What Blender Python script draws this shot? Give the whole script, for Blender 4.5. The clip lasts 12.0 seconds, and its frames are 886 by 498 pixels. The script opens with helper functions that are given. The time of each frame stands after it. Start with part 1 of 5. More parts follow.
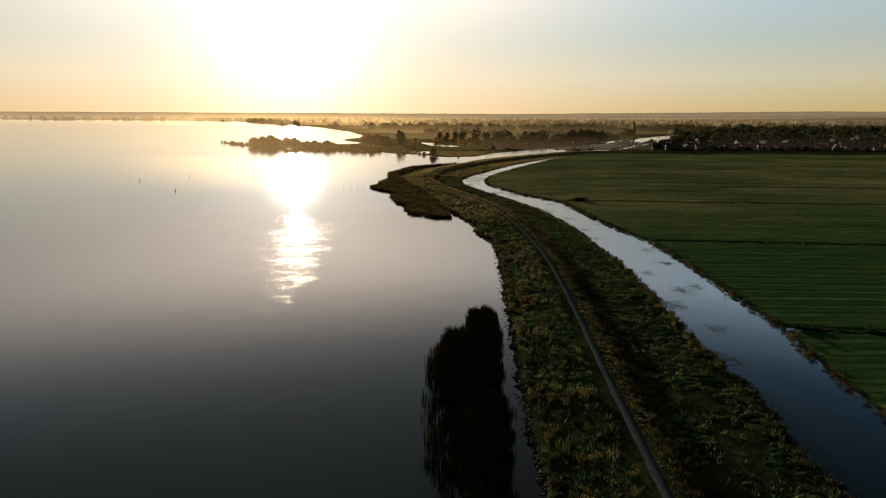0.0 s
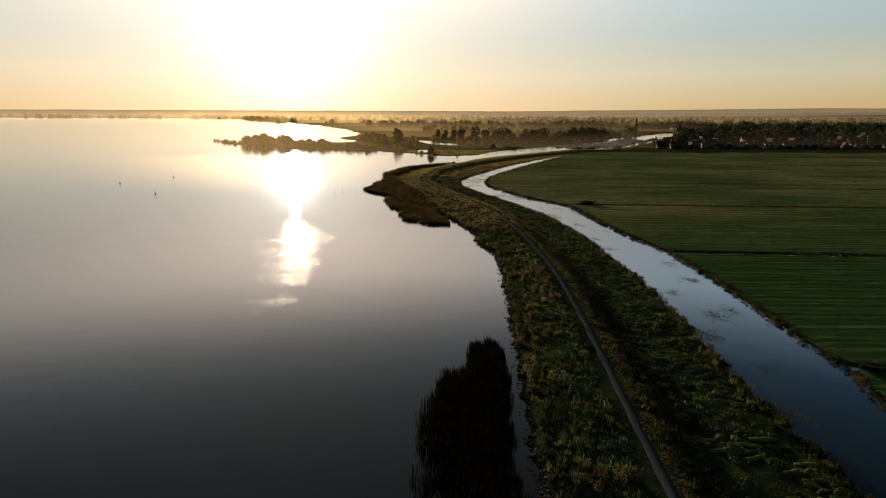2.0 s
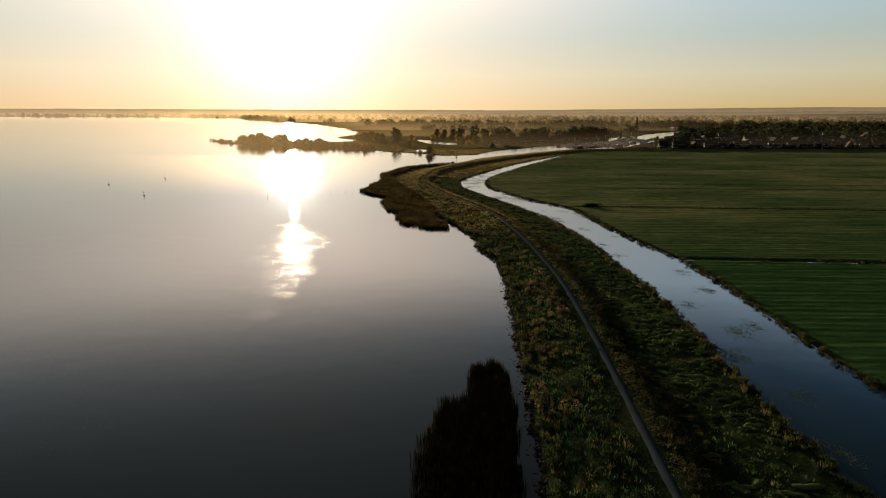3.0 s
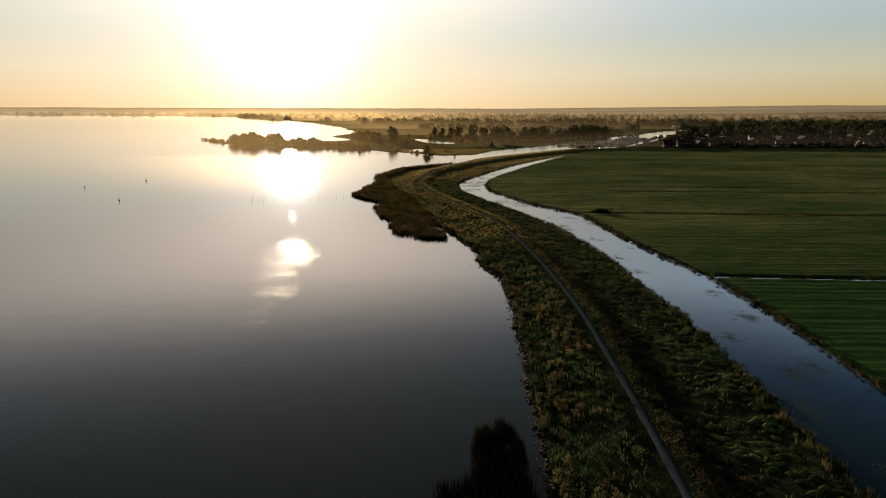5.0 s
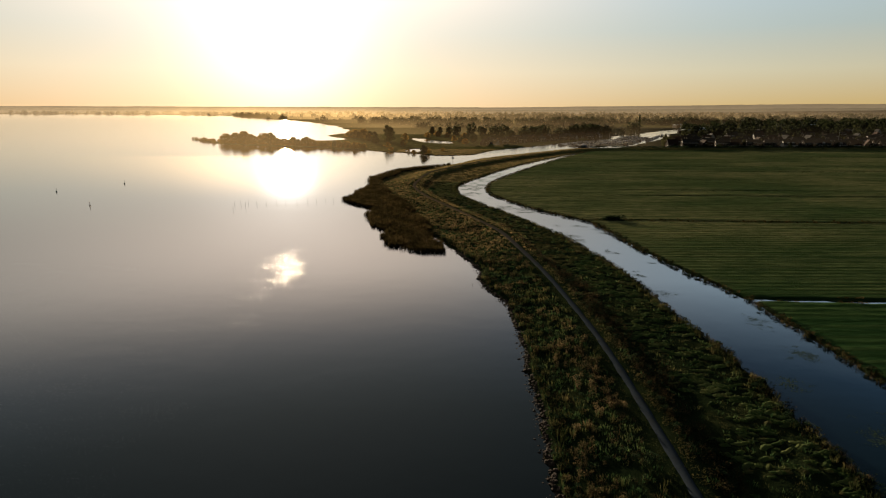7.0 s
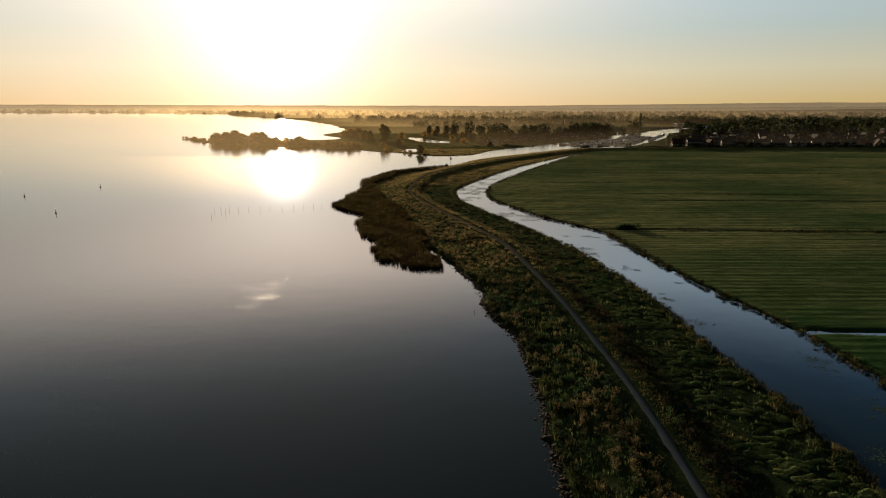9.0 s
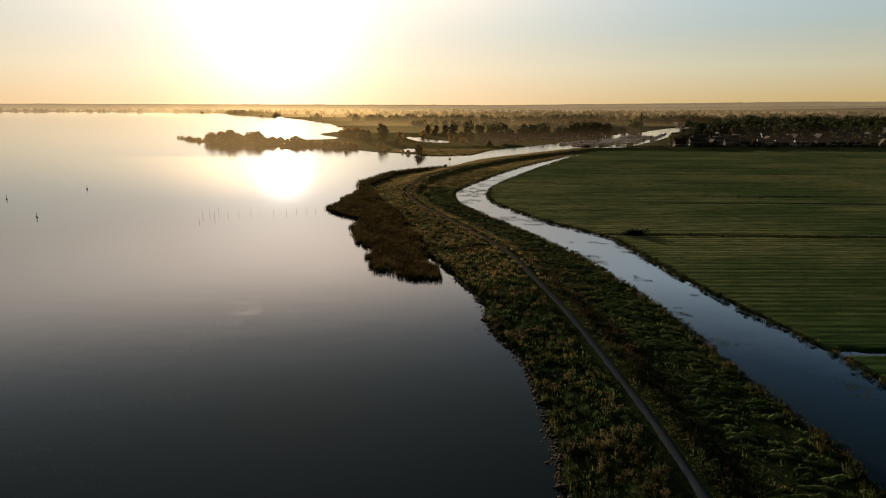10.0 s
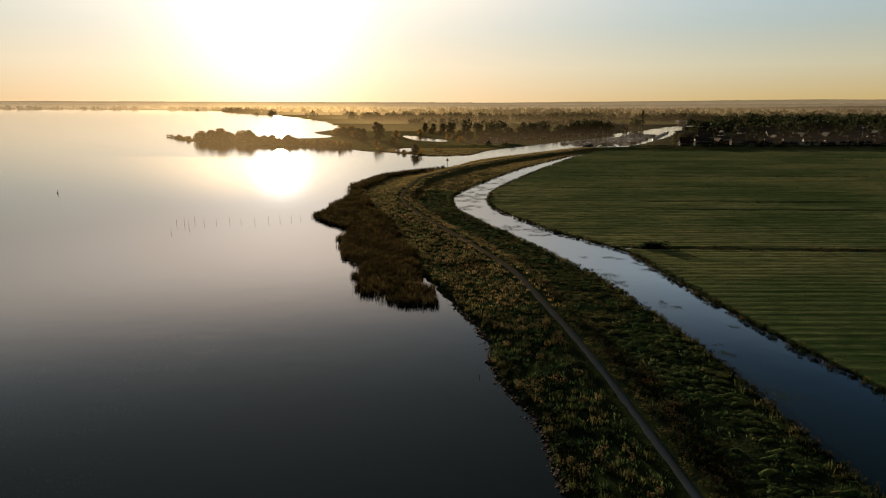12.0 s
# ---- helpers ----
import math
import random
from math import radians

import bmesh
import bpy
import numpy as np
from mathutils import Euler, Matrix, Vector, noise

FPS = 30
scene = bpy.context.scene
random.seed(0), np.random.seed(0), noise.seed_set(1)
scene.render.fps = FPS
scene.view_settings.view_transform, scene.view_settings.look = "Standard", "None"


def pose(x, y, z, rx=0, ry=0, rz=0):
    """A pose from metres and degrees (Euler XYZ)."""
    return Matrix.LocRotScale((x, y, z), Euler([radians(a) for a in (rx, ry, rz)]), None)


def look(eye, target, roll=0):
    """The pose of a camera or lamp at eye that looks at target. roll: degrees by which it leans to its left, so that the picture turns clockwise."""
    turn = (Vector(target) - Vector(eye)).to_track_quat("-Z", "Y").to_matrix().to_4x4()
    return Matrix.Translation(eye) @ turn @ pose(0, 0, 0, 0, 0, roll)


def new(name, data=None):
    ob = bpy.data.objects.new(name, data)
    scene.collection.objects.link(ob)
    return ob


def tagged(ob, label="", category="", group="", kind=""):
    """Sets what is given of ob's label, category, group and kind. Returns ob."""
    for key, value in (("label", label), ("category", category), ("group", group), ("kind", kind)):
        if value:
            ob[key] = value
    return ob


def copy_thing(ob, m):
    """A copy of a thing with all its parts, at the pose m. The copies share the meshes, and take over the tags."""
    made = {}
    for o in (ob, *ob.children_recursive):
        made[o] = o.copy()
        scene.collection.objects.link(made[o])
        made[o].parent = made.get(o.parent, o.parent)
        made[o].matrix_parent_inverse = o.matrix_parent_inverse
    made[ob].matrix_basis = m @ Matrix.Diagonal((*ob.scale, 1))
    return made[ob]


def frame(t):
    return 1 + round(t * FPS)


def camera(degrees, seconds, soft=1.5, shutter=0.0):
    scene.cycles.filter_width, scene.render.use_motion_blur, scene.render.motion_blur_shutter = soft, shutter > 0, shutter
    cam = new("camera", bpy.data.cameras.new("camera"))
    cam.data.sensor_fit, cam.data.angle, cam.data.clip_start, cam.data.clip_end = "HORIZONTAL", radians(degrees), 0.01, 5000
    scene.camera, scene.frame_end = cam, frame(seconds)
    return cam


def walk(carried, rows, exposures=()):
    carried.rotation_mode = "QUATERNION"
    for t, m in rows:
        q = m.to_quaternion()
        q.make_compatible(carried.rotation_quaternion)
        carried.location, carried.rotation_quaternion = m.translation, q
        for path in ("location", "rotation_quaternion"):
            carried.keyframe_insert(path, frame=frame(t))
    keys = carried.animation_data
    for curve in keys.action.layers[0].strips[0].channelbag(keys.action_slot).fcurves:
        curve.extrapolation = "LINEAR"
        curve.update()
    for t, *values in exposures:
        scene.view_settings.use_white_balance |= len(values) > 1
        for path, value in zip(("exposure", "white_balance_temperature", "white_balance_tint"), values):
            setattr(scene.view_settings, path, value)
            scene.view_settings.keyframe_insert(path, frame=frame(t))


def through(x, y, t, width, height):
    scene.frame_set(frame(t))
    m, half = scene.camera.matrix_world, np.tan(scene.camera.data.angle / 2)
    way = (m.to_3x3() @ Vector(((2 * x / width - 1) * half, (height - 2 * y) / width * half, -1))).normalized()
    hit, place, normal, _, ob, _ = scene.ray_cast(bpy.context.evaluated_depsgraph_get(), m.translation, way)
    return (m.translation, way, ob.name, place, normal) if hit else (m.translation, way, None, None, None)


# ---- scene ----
# ---- camera and walk ----
cam = camera(73.0, 12.0, soft=1.1)
PATH = [
    (0.0, (-0.48, -3.94, 44.99), (-1.14, 93.61, 22.99), 0.30),
    (1.0, (-0.27, 7.09, 45.06), (-0.84, 104.59, 22.83), 0.26),
    (2.0, (-0.11, 18.21, 45.05), (-0.58, 115.66, 22.64), 0.23),
    (3.0, (-0.02, 29.38, 44.98), (-0.35, 126.81, 22.42), 0.20),
    (4.0, (0.04, 40.61, 44.87), (-0.14, 138.00, 22.19), 0.18),
    (5.0, (0.07, 51.85, 44.74), (0.06, 149.22, 21.94), 0.17),
    (6.0, (0.09, 63.11, 44.59), (0.26, 160.45, 21.70), 0.16),
    (7.0, (0.11, 74.36, 44.46), (0.48, 171.68, 21.47), 0.16),
    (8.0, (0.15, 85.58, 44.36), (0.72, 182.87, 21.27), 0.16),
    (9.0, (0.22, 96.76, 44.31), (0.99, 194.02, 21.10), 0.16),
    (10.0, (0.34, 107.87, 44.32), (1.30, 205.10, 20.97), 0.17),
    (11.0, (0.51, 118.91, 44.42), (1.67, 216.09, 20.90), 0.19),
    (12.0, (0.76, 129.84, 44.61), (2.11, 226.98, 20.88), 0.20),
]
walk(cam, [(t, look(eye, target, roll)) for t, eye, target, roll in PATH])

# ---- sky, sun and exposure ----
SUN_EL, SUN_AZ = radians(6.0), radians(-14.3)      # azimuth from +y towards +x
sun_dir = Vector((math.sin(SUN_AZ) * math.cos(SUN_EL), math.cos(SUN_AZ) * math.cos(SUN_EL), math.sin(SUN_EL)))
scene.view_settings.exposure = 1.0

world = bpy.data.worlds.new("morning_sky")
scene.world = world
world.use_nodes = True
wt = world.node_tree
wt.nodes.clear()


def wn(kind, operation=None, interpolation_type=None, data_type=None, blend_type=None):
    n = wt.nodes.new(kind)
    if operation:
        n.operation = operation
    if interpolation_type:
        n.interpolation_type = interpolation_type
    if data_type:
        n.data_type = data_type
    if blend_type:
        n.blend_type = blend_type
    return n


def wmath(op, a, b=None):
    n = wn("ShaderNodeMath", operation=op)
    for i, v in enumerate((a, b)):
        if v is None:
            continue
        if isinstance(v, (int, float)):
            n.inputs[i].default_value = v
        else:
            wt.links.new(v, n.inputs[i])
    return n.outputs[0]


sky = wn("ShaderNodeTexSky")
sky.sky_type, sky.sun_disc = "NISHITA", False
sky.sun_elevation, sky.sun_rotation, sky.altitude = SUN_EL, SUN_AZ, 10.0
sky.air_density, sky.dust_density, sky.ozone_density = 1.0, 0.8, 1.6
bg_sky = wn("ShaderNodeBackground")
bg_sky.inputs[1].default_value = 0.003
wt.links.new(sky.outputs[0], bg_sky.inputs[0])
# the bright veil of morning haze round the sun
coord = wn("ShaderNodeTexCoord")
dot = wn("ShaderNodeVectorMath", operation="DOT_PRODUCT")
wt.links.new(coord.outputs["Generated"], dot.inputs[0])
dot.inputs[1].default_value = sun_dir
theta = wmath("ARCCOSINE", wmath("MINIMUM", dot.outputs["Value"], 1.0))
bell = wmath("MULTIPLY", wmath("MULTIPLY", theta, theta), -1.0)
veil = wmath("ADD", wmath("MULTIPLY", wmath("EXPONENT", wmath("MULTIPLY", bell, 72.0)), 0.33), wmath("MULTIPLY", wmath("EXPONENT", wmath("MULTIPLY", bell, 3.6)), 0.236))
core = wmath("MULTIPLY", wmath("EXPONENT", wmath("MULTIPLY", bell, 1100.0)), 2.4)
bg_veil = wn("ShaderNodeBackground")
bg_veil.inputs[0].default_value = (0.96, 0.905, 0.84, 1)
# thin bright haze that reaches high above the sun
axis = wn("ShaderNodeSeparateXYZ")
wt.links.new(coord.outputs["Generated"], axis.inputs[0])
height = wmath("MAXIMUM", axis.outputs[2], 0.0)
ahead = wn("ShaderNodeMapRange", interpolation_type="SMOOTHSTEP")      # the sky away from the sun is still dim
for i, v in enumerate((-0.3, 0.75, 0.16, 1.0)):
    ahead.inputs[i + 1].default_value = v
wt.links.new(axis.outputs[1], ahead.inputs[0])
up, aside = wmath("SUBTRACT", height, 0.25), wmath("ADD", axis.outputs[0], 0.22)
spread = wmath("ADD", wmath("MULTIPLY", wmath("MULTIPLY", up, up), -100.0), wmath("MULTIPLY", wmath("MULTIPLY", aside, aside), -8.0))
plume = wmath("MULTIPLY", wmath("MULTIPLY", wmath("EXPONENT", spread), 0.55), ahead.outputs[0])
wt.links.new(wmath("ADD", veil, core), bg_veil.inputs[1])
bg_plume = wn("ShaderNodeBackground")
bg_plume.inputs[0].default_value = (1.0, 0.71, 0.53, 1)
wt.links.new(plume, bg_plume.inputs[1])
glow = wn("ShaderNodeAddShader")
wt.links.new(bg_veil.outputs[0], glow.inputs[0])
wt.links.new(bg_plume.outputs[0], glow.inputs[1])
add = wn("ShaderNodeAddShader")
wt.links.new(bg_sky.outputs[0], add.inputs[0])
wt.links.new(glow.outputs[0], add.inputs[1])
# pale ground haze: peach at the horizon, cool above
tint = wn("ShaderNodeValToRGB")
for p, c in ((0.0, (0.535, 0.302, 0.107, 1)), (0.06, (0.574, 0.432, 0.314, 1)), (0.124, (0.446, 0.423, 0.423, 1)), (0.193, (0.468, 0.436, 0.465, 1)), (0.289, (0.82, 0.77, 0.86, 1)),
             (0.40, (0.148, 0.245, 0.40, 1)), (0.516, (0.034, 0.085, 0.120, 1)), (0.66, (0.010, 0.028, 0.034, 1)), (1.0, (0.03, 0.20, 0.62, 1))):
    el = tint.color_ramp.elements[0] if p == 0 else tint.color_ramp.elements.new(p)
    el.position, el.color = p, c
tint.color_ramp.elements.remove(tint.color_ramp.elements[-1])
wt.links.new(wmath("MULTIPLY", height, 1.1), tint.inputs[0])
bg_haze = wn("ShaderNodeBackground")
side = wn("ShaderNodeMapRange", interpolation_type="SMOOTHSTEP")        # warm near the sun, cooler away from it
for i, v in enumerate((-0.1, 0.5, 0.0, 1.0)):
    side.inputs[i + 1].default_value = v
wt.links.new(axis.outputs[0], side.inputs[0])
cast = wn("ShaderNodeMix", data_type="RGBA")
above = wn("ShaderNodeMapRange", interpolation_type="SMOOTHSTEP")
for i, v in enumerate((0.08, 0.24, 0.35, 1.0)):
    above.inputs[i + 1].default_value = v
wt.links.new(height, above.inputs[0])
wt.links.new(wmath("MULTIPLY", side.outputs[0], above.outputs[0]), cast.inputs[0])
cast.inputs[6].default_value, cast.inputs[7].default_value = (0.956, 1.0, 0.80, 1), (0.987, 1.488, 1.656, 1)
toned = wn("ShaderNodeMix", data_type="RGBA", blend_type="MULTIPLY")
toned.inputs[0].default_value = 1.0
wt.links.new(tint.outputs[0], toned.inputs[6])
wt.links.new(cast.outputs[2], toned.inputs[7])
wt.links.new(toned.outputs[2], bg_haze.inputs[0])
dusk = wn("ShaderNodeMapRange", interpolation_type="SMOOTHSTEP")        # dimmer high up on the side away from the sun
for i, v in enumerate((0.24, 0.42, 0.0, 0.55)):
    dusk.inputs[i + 1].default_value = v
wt.links.new(height, dusk.inputs[0])
dim = wmath("SUBTRACT", 1.0, wmath("MULTIPLY", dusk.outputs[0], side.outputs[0]))
wt.links.new(wmath("MULTIPLY", wmath("MULTIPLY", wmath("MULTIPLY", wmath("EXPONENT", wmath("MULTIPLY", height, -1.2)), 0.52), ahead.outputs[0]), dim), bg_haze.inputs[1])
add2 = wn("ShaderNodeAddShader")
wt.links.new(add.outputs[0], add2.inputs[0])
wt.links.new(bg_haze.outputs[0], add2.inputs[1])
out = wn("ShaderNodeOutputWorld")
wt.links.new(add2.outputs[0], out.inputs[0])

sun = new("sun", bpy.data.lights.new("sun", "SUN"))
sun.data.energy, sun.data.angle, sun.data.color = 5.0, radians(0.53), (1.0, 0.80, 0.53)
sun.matrix_world = look(sun_dir * 500, (0, 0, 0))

# ---- materials ----


class Mat:
    """A node material round one Principled shader."""

    def __init__(self, name, rough=0.8, spec=0.5, metal=0.0):
        self.m = bpy.data.materials.new(name)
        self.m.use_nodes = True
        self.t = self.m.node_tree
        self.b = self.t.nodes["Principled BSDF"]
        self.b.inputs["Roughness"].default_value = rough
        self.b.inputs["Specular IOR Level"].default_value = spec
        self.b.inputs["Metallic"].default_value = metal
        self.geo = self.t.nodes.new("ShaderNodeNewGeometry")
        self.tex = self.t.nodes.new("ShaderNodeTexCoord")

    def put(self, n, i, v):
        if v is None:
            return
        if hasattr(v, "links"):
            self.t.links.new(v, n.inputs[i])
        else:
            n.inputs[i].default_value = v

    def place(self, scale=(1, 1, 1), world_space=True, turn=0.0):
        n = self.t.nodes.new("ShaderNodeMapping")
        self.put(n, 0, self.geo.outputs["Position"] if world_space else self.tex.outputs["Object"])
        n.inputs["Scale"].default_value = scale
        n.inputs["Rotation"].default_value = (0, 0, turn)
        return n.outputs[0]

    def noise(self, scale, detail=4.0, rough=0.55, at=None, distort=0.0):
        n = self.t.nodes.new("ShaderNodeTexNoise")
        self.put(n, "Vector", at if at is not None else self.geo.outputs["Position"])
        n.inputs["Scale"].default_value = scale
        n.inputs["Detail"].default_value = detail
        n.inputs["Roughness"].default_value = rough
        n.inputs["Distortion"].default_value = distort
        return n.outputs["Fac"]

    def wave(self, scale, axis="Y", distort=2.0, detail=2.0, dscale=1.0, at=None):
        n = self.t.nodes.new("ShaderNodeTexWave")
        n.bands_direction = axis
        self.put(n, "Vector", at if at is not None else self.geo.outputs["Position"])
        n.inputs["Scale"].default_value = scale
        n.inputs["Distortion"].default_value = distort
        n.inputs["Detail"].default_value = detail
        n.inputs["Detail Scale"].default_value = dscale
        return n.outputs["Fac"]

    def ramp(self, fac, *stops):
        n = self.t.nodes.new("ShaderNodeValToRGB")
        e = n.color_ramp.elements
        while len(e) < len(stops):
            e.new(0.5)
        for el, (p, c) in zip(e, stops):
            el.position = p
            el.color = (*c, 1) if isinstance(c, tuple) else (c, c, c, 1)
        self.put(n, 0, fac)
        return n.outputs[0]

    def mix(self, fac, a, b, blend="MIX"):
        n = self.t.nodes.new("ShaderNodeMix")
        n.data_type, n.blend_type = "RGBA", blend
        for i, v in ((0, fac), (6, a), (7, b)):
            if isinstance(v, tuple):
                v = (*v, 1)
            self.put(n, i, v)
        return n.outputs[2]

    def math(self, op, a, b=None, c=None):
        n = self.t.nodes.new("ShaderNodeMath")
        n.operation = op
        for i, v in enumerate((a, b, c)):
            self.put(n, i, v)
        return n.outputs[0]

    def color(self, v):
        self.put(self.b, "Base Color", (*v, 1) if isinstance(v, tuple) else v)
        return self

    def rough(self, v):
        self.put(self.b, "Roughness", v)
        return self

    def bump(self, height, strength=0.5, distance=0.1):
        n = self.t.nodes.new("ShaderNodeBump")
        n.inputs["Strength"].default_value = strength
        n.inputs["Distance"].default_value = distance
        self.put(n, "Height", height)
        self.t.links.new(n.outputs[0], self.b.inputs["Normal"])
        return self

    def leafy(self, share=0.35):
        """Lets light through thin leaves."""
        tr = self.t.nodes.new("ShaderNodeBsdfTranslucent")
        mx = self.t.nodes.new("ShaderNodeMixShader")
        link = self.b.inputs["Base Color"].links
        if link:
            self.t.links.new(link[0].from_socket, tr.inputs[0])
        else:
            tr.inputs[0].default_value = self.b.inputs["Base Color"].default_value
        mx.inputs[0].default_value = share
        o = self.t.nodes["Material Output"]
        self.t.links.new(self.b.outputs[0], mx.inputs[1])
        self.t.links.new(tr.outputs[0], mx.inputs[2])
        self.t.links.new(mx.outputs[0], o.inputs[0])
        return self


def m_water():
    m = Mat("lake_water", 0.03, 0.5)
    sep = m.t.nodes.new("ShaderNodeSeparateXYZ")
    m.put(sep, 0, m.geo.outputs["Position"])
    # a breeze ruffles the south of the lake as far as a ragged line; the canal and the bay beyond lie calm
    ragged = m.math("MULTIPLY", m.noise(0.035, 3, 0.55, m.place((0.6, 1, 1))), 90.0)
    south = m.ramp(m.math("DIVIDE", m.math("ADD", sep.outputs[1], ragged), 400.0), (0.69, 1.0), (0.79, 0.0))
    middle = m.ramp(m.math("DIVIDE", m.math("ADD", sep.outputs[1], ragged), 500.0), (0.70, 1.0), (0.78, 0.0))
    open_lake, lull = m.t.nodes.new("ShaderNodeMapRange"), m.t.nodes.new("ShaderNodeMapRange")
    for i, v in enumerate((m.math("ADD", sep.outputs[0], m.math("MULTIPLY", m.noise(0.09, 3, 0.6), 14.0)), -34.0, -26.0, 1.0, 0.0)):
        m.put(open_lake, i, v)
    for i, v in enumerate((sep.outputs[1], 60.0, 125.0, 0.25, 1.0)):
        m.put(lull, i, v)
    middle = m.math("MULTIPLY", middle, open_lake.outputs[0])
    breeze = m.math("MULTIPLY", m.math("MULTIPLY", south, open_lake.outputs[0]), lull.outputs[0])
    gust = m.ramp(m.noise(0.10, 3, 0.6, m.place((0.5, 1.0, 1))), (0.36, 0.6), (0.66, 1.0))
    breeze = m.math("MULTIPLY", breeze, gust)
    # long faint swell over all the water, short ripples under the breeze
    swell = m.math("MULTIPLY", m.noise(0.12, 4, 0.62, m.place((0.7, 1.0, 1.0))), 0.020)
    short = m.math("MULTIPLY", m.noise(1.9, 2, 0.6, m.place((1.35, 0.75, 1))), m.math("ADD", m.math("MULTIPLY", breeze, 0.006), 0.0008))
    # here and there a wavelet steep enough to catch the sun
    facet = m.ramp(m.math("ADD", m.noise(4.2, 2, 0.6, m.place((1.0, 0.7, 1))), m.math("MULTIPLY", m.noise(0.22, 2, 0.6, m.place((0.4, 1, 1))), 0.22)), (0.738, 0.0), (0.80, 1.0))
    facet = m.math("MULTIPLY", facet, breeze)
    relief = m.t.nodes.new("ShaderNodeBump")
    relief.inputs["Strength"].default_value, relief.inputs["Distance"].default_value = 1.0, 1.0
    m.put(relief, "Height", m.math("ADD", swell, short))
    # a mirror by the water's own reflectance, softer where small ripples cover the open lake
    ripple = m.t.nodes.new("ShaderNodeMapRange")
    for i, v in enumerate((sep.outputs[1], 330.0, 700.0, 0.04, 0.13)):
        m.put(ripple, i, v)
    gloss, body, facing, mx = (m.t.nodes.new("ShaderNodeBsdfGlossy"), m.t.nodes.new("ShaderNodeBsdfDiffuse"),
                               m.t.nodes.new("ShaderNodeFresnel"), m.t.nodes.new("ShaderNodeMixShader"))
    gloss.distribution = "BECKMANN"
    for n in (gloss, body, facing):
        m.t.links.new(relief.outputs[0], n.inputs["Normal"])
    gloss.inputs["Color"].default_value = (1, 1, 1, 1)
    m.put(gloss, "Roughness", m.math("ADD", ripple.outputs[0], m.math("ADD", m.math("MULTIPLY", middle, 0.068), m.math("MULTIPLY", facet, 0.30))))
    body.inputs["Color"].default_value = (0.003, 0.008, 0.012, 1)
    facing.inputs["IOR"].default_value = 1.40
    m.put(mx, 0, facing.outputs[0])
    m.put(mx, 1, body.outputs[0])
    m.put(mx, 2, gloss.outputs[0])
    m.put(m.t.nodes["Material Output"], 0, mx.outputs[0])
    m.t.nodes.remove(m.b)
    return m.m


def m_field():
    m = Mat("meadow_grass", 1.0, 0.0)
    at = m.place((0.25, 1, 1), turn=radians(2.5))
    swath = m.wave(0.055, "Y", 5.0, 5, 0.5, at)
    rake = m.wave(0.10, "Y", 2.2, 3, 0.6, at)
    streak = m.noise(0.75, 6, 0.7, m.place((0.22, 1.0, 1), turn=radians(2.5)))
    rows = m.noise(0.60, 4, 0.65, m.place((0.05, 1, 1), turn=radians(2.5)))
    patch = m.noise(0.02, 4, 0.55, m.place((0.4, 1, 1)))
    broad = m.noise(0.03, 3, 0.5, m.place((0.12, 1, 1)))
    fine = m.noise(2.8, 5, 0.75, m.place((0.5, 1, 1)))
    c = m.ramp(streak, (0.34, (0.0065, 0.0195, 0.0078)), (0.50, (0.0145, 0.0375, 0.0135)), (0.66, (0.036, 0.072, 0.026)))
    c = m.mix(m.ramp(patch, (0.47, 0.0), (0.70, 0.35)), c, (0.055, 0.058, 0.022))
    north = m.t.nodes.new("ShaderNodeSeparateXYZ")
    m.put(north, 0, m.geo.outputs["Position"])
    # far meadow painted paler and golden, for low sun caught by the blades
    far_sunlit = m.math("DIVIDE", m.math("ADD", m.math("SUBTRACT", north.outputs[1], m.math("MULTIPLY", north.outputs[0], 0.35)), m.math("MULTIPLY", patch, 160.0)), 600.0)
    c = m.mix(m.math("MULTIPLY", m.ramp(far_sunlit, (0.38, 0.0), (0.62, 0.95), (1.0, 0.75)), m.math("MULTIPLY", m.ramp(m.noise(0.018, 4, 0.6, m.place((0.5, 1, 1))), (0.38, 0.25), (0.60, 1.0)), m.ramp(streak, (0.36, 0.3), (0.6, 1.0)))), c, (0.26, 0.225, 0.110))
    c = m.mix(m.ramp(swath, (0.05, 0.30), (0.40, 0.0)), c, (0.010, 0.025, 0.008))
    c = m.mix(m.ramp(swath, (0.62, 0.0), (0.95, 0.20)), c, (0.085, 0.125, 0.045))
    c = m.mix(m.math("MULTIPLY", m.ramp(rake, (0.05, 1.0), (0.55, 0.0)), m.ramp(broad, (0.40, 0.2), (0.6, 0.65))), c, (0.012, 0.030, 0.010))
    c = m.mix(m.ramp(rows, (0.36, 0.65), (0.50, 0.0)), c, (0.010, 0.024, 0.009))
    c = m.mix(m.ramp(rows, (0.53, 0.0), (0.70, 0.35)), c, (0.080, 0.115, 0.042))
    c = m.mix(m.math("MULTIPLY", fine, 0.35), c, (0.022, 0.050, 0.015))
    m.color(c)
    h = m.math("ADD", m.math("ADD", fine, m.math("MULTIPLY", rake, 0.6)), m.math("MULTIPLY", streak, 1.6))
    m.bump(h, 0.8, 0.25)
    return m.m


def m_rough_ground(name, dark, mid, light):
    m = Mat(name, 1.0, 0.0)
    a, f = m.noise(0.12, 4, 0.6), m.noise(1.8, 5, 0.7)
    c = m.ramp(a, (0.32, dark), (0.52, mid), (0.72, light))
    m.color(m.mix(m.math("MULTIPLY", f, 0.6), c, dark))
    m.bump(m.math("ADD", f, a), 0.9, 0.35)
    return m.m


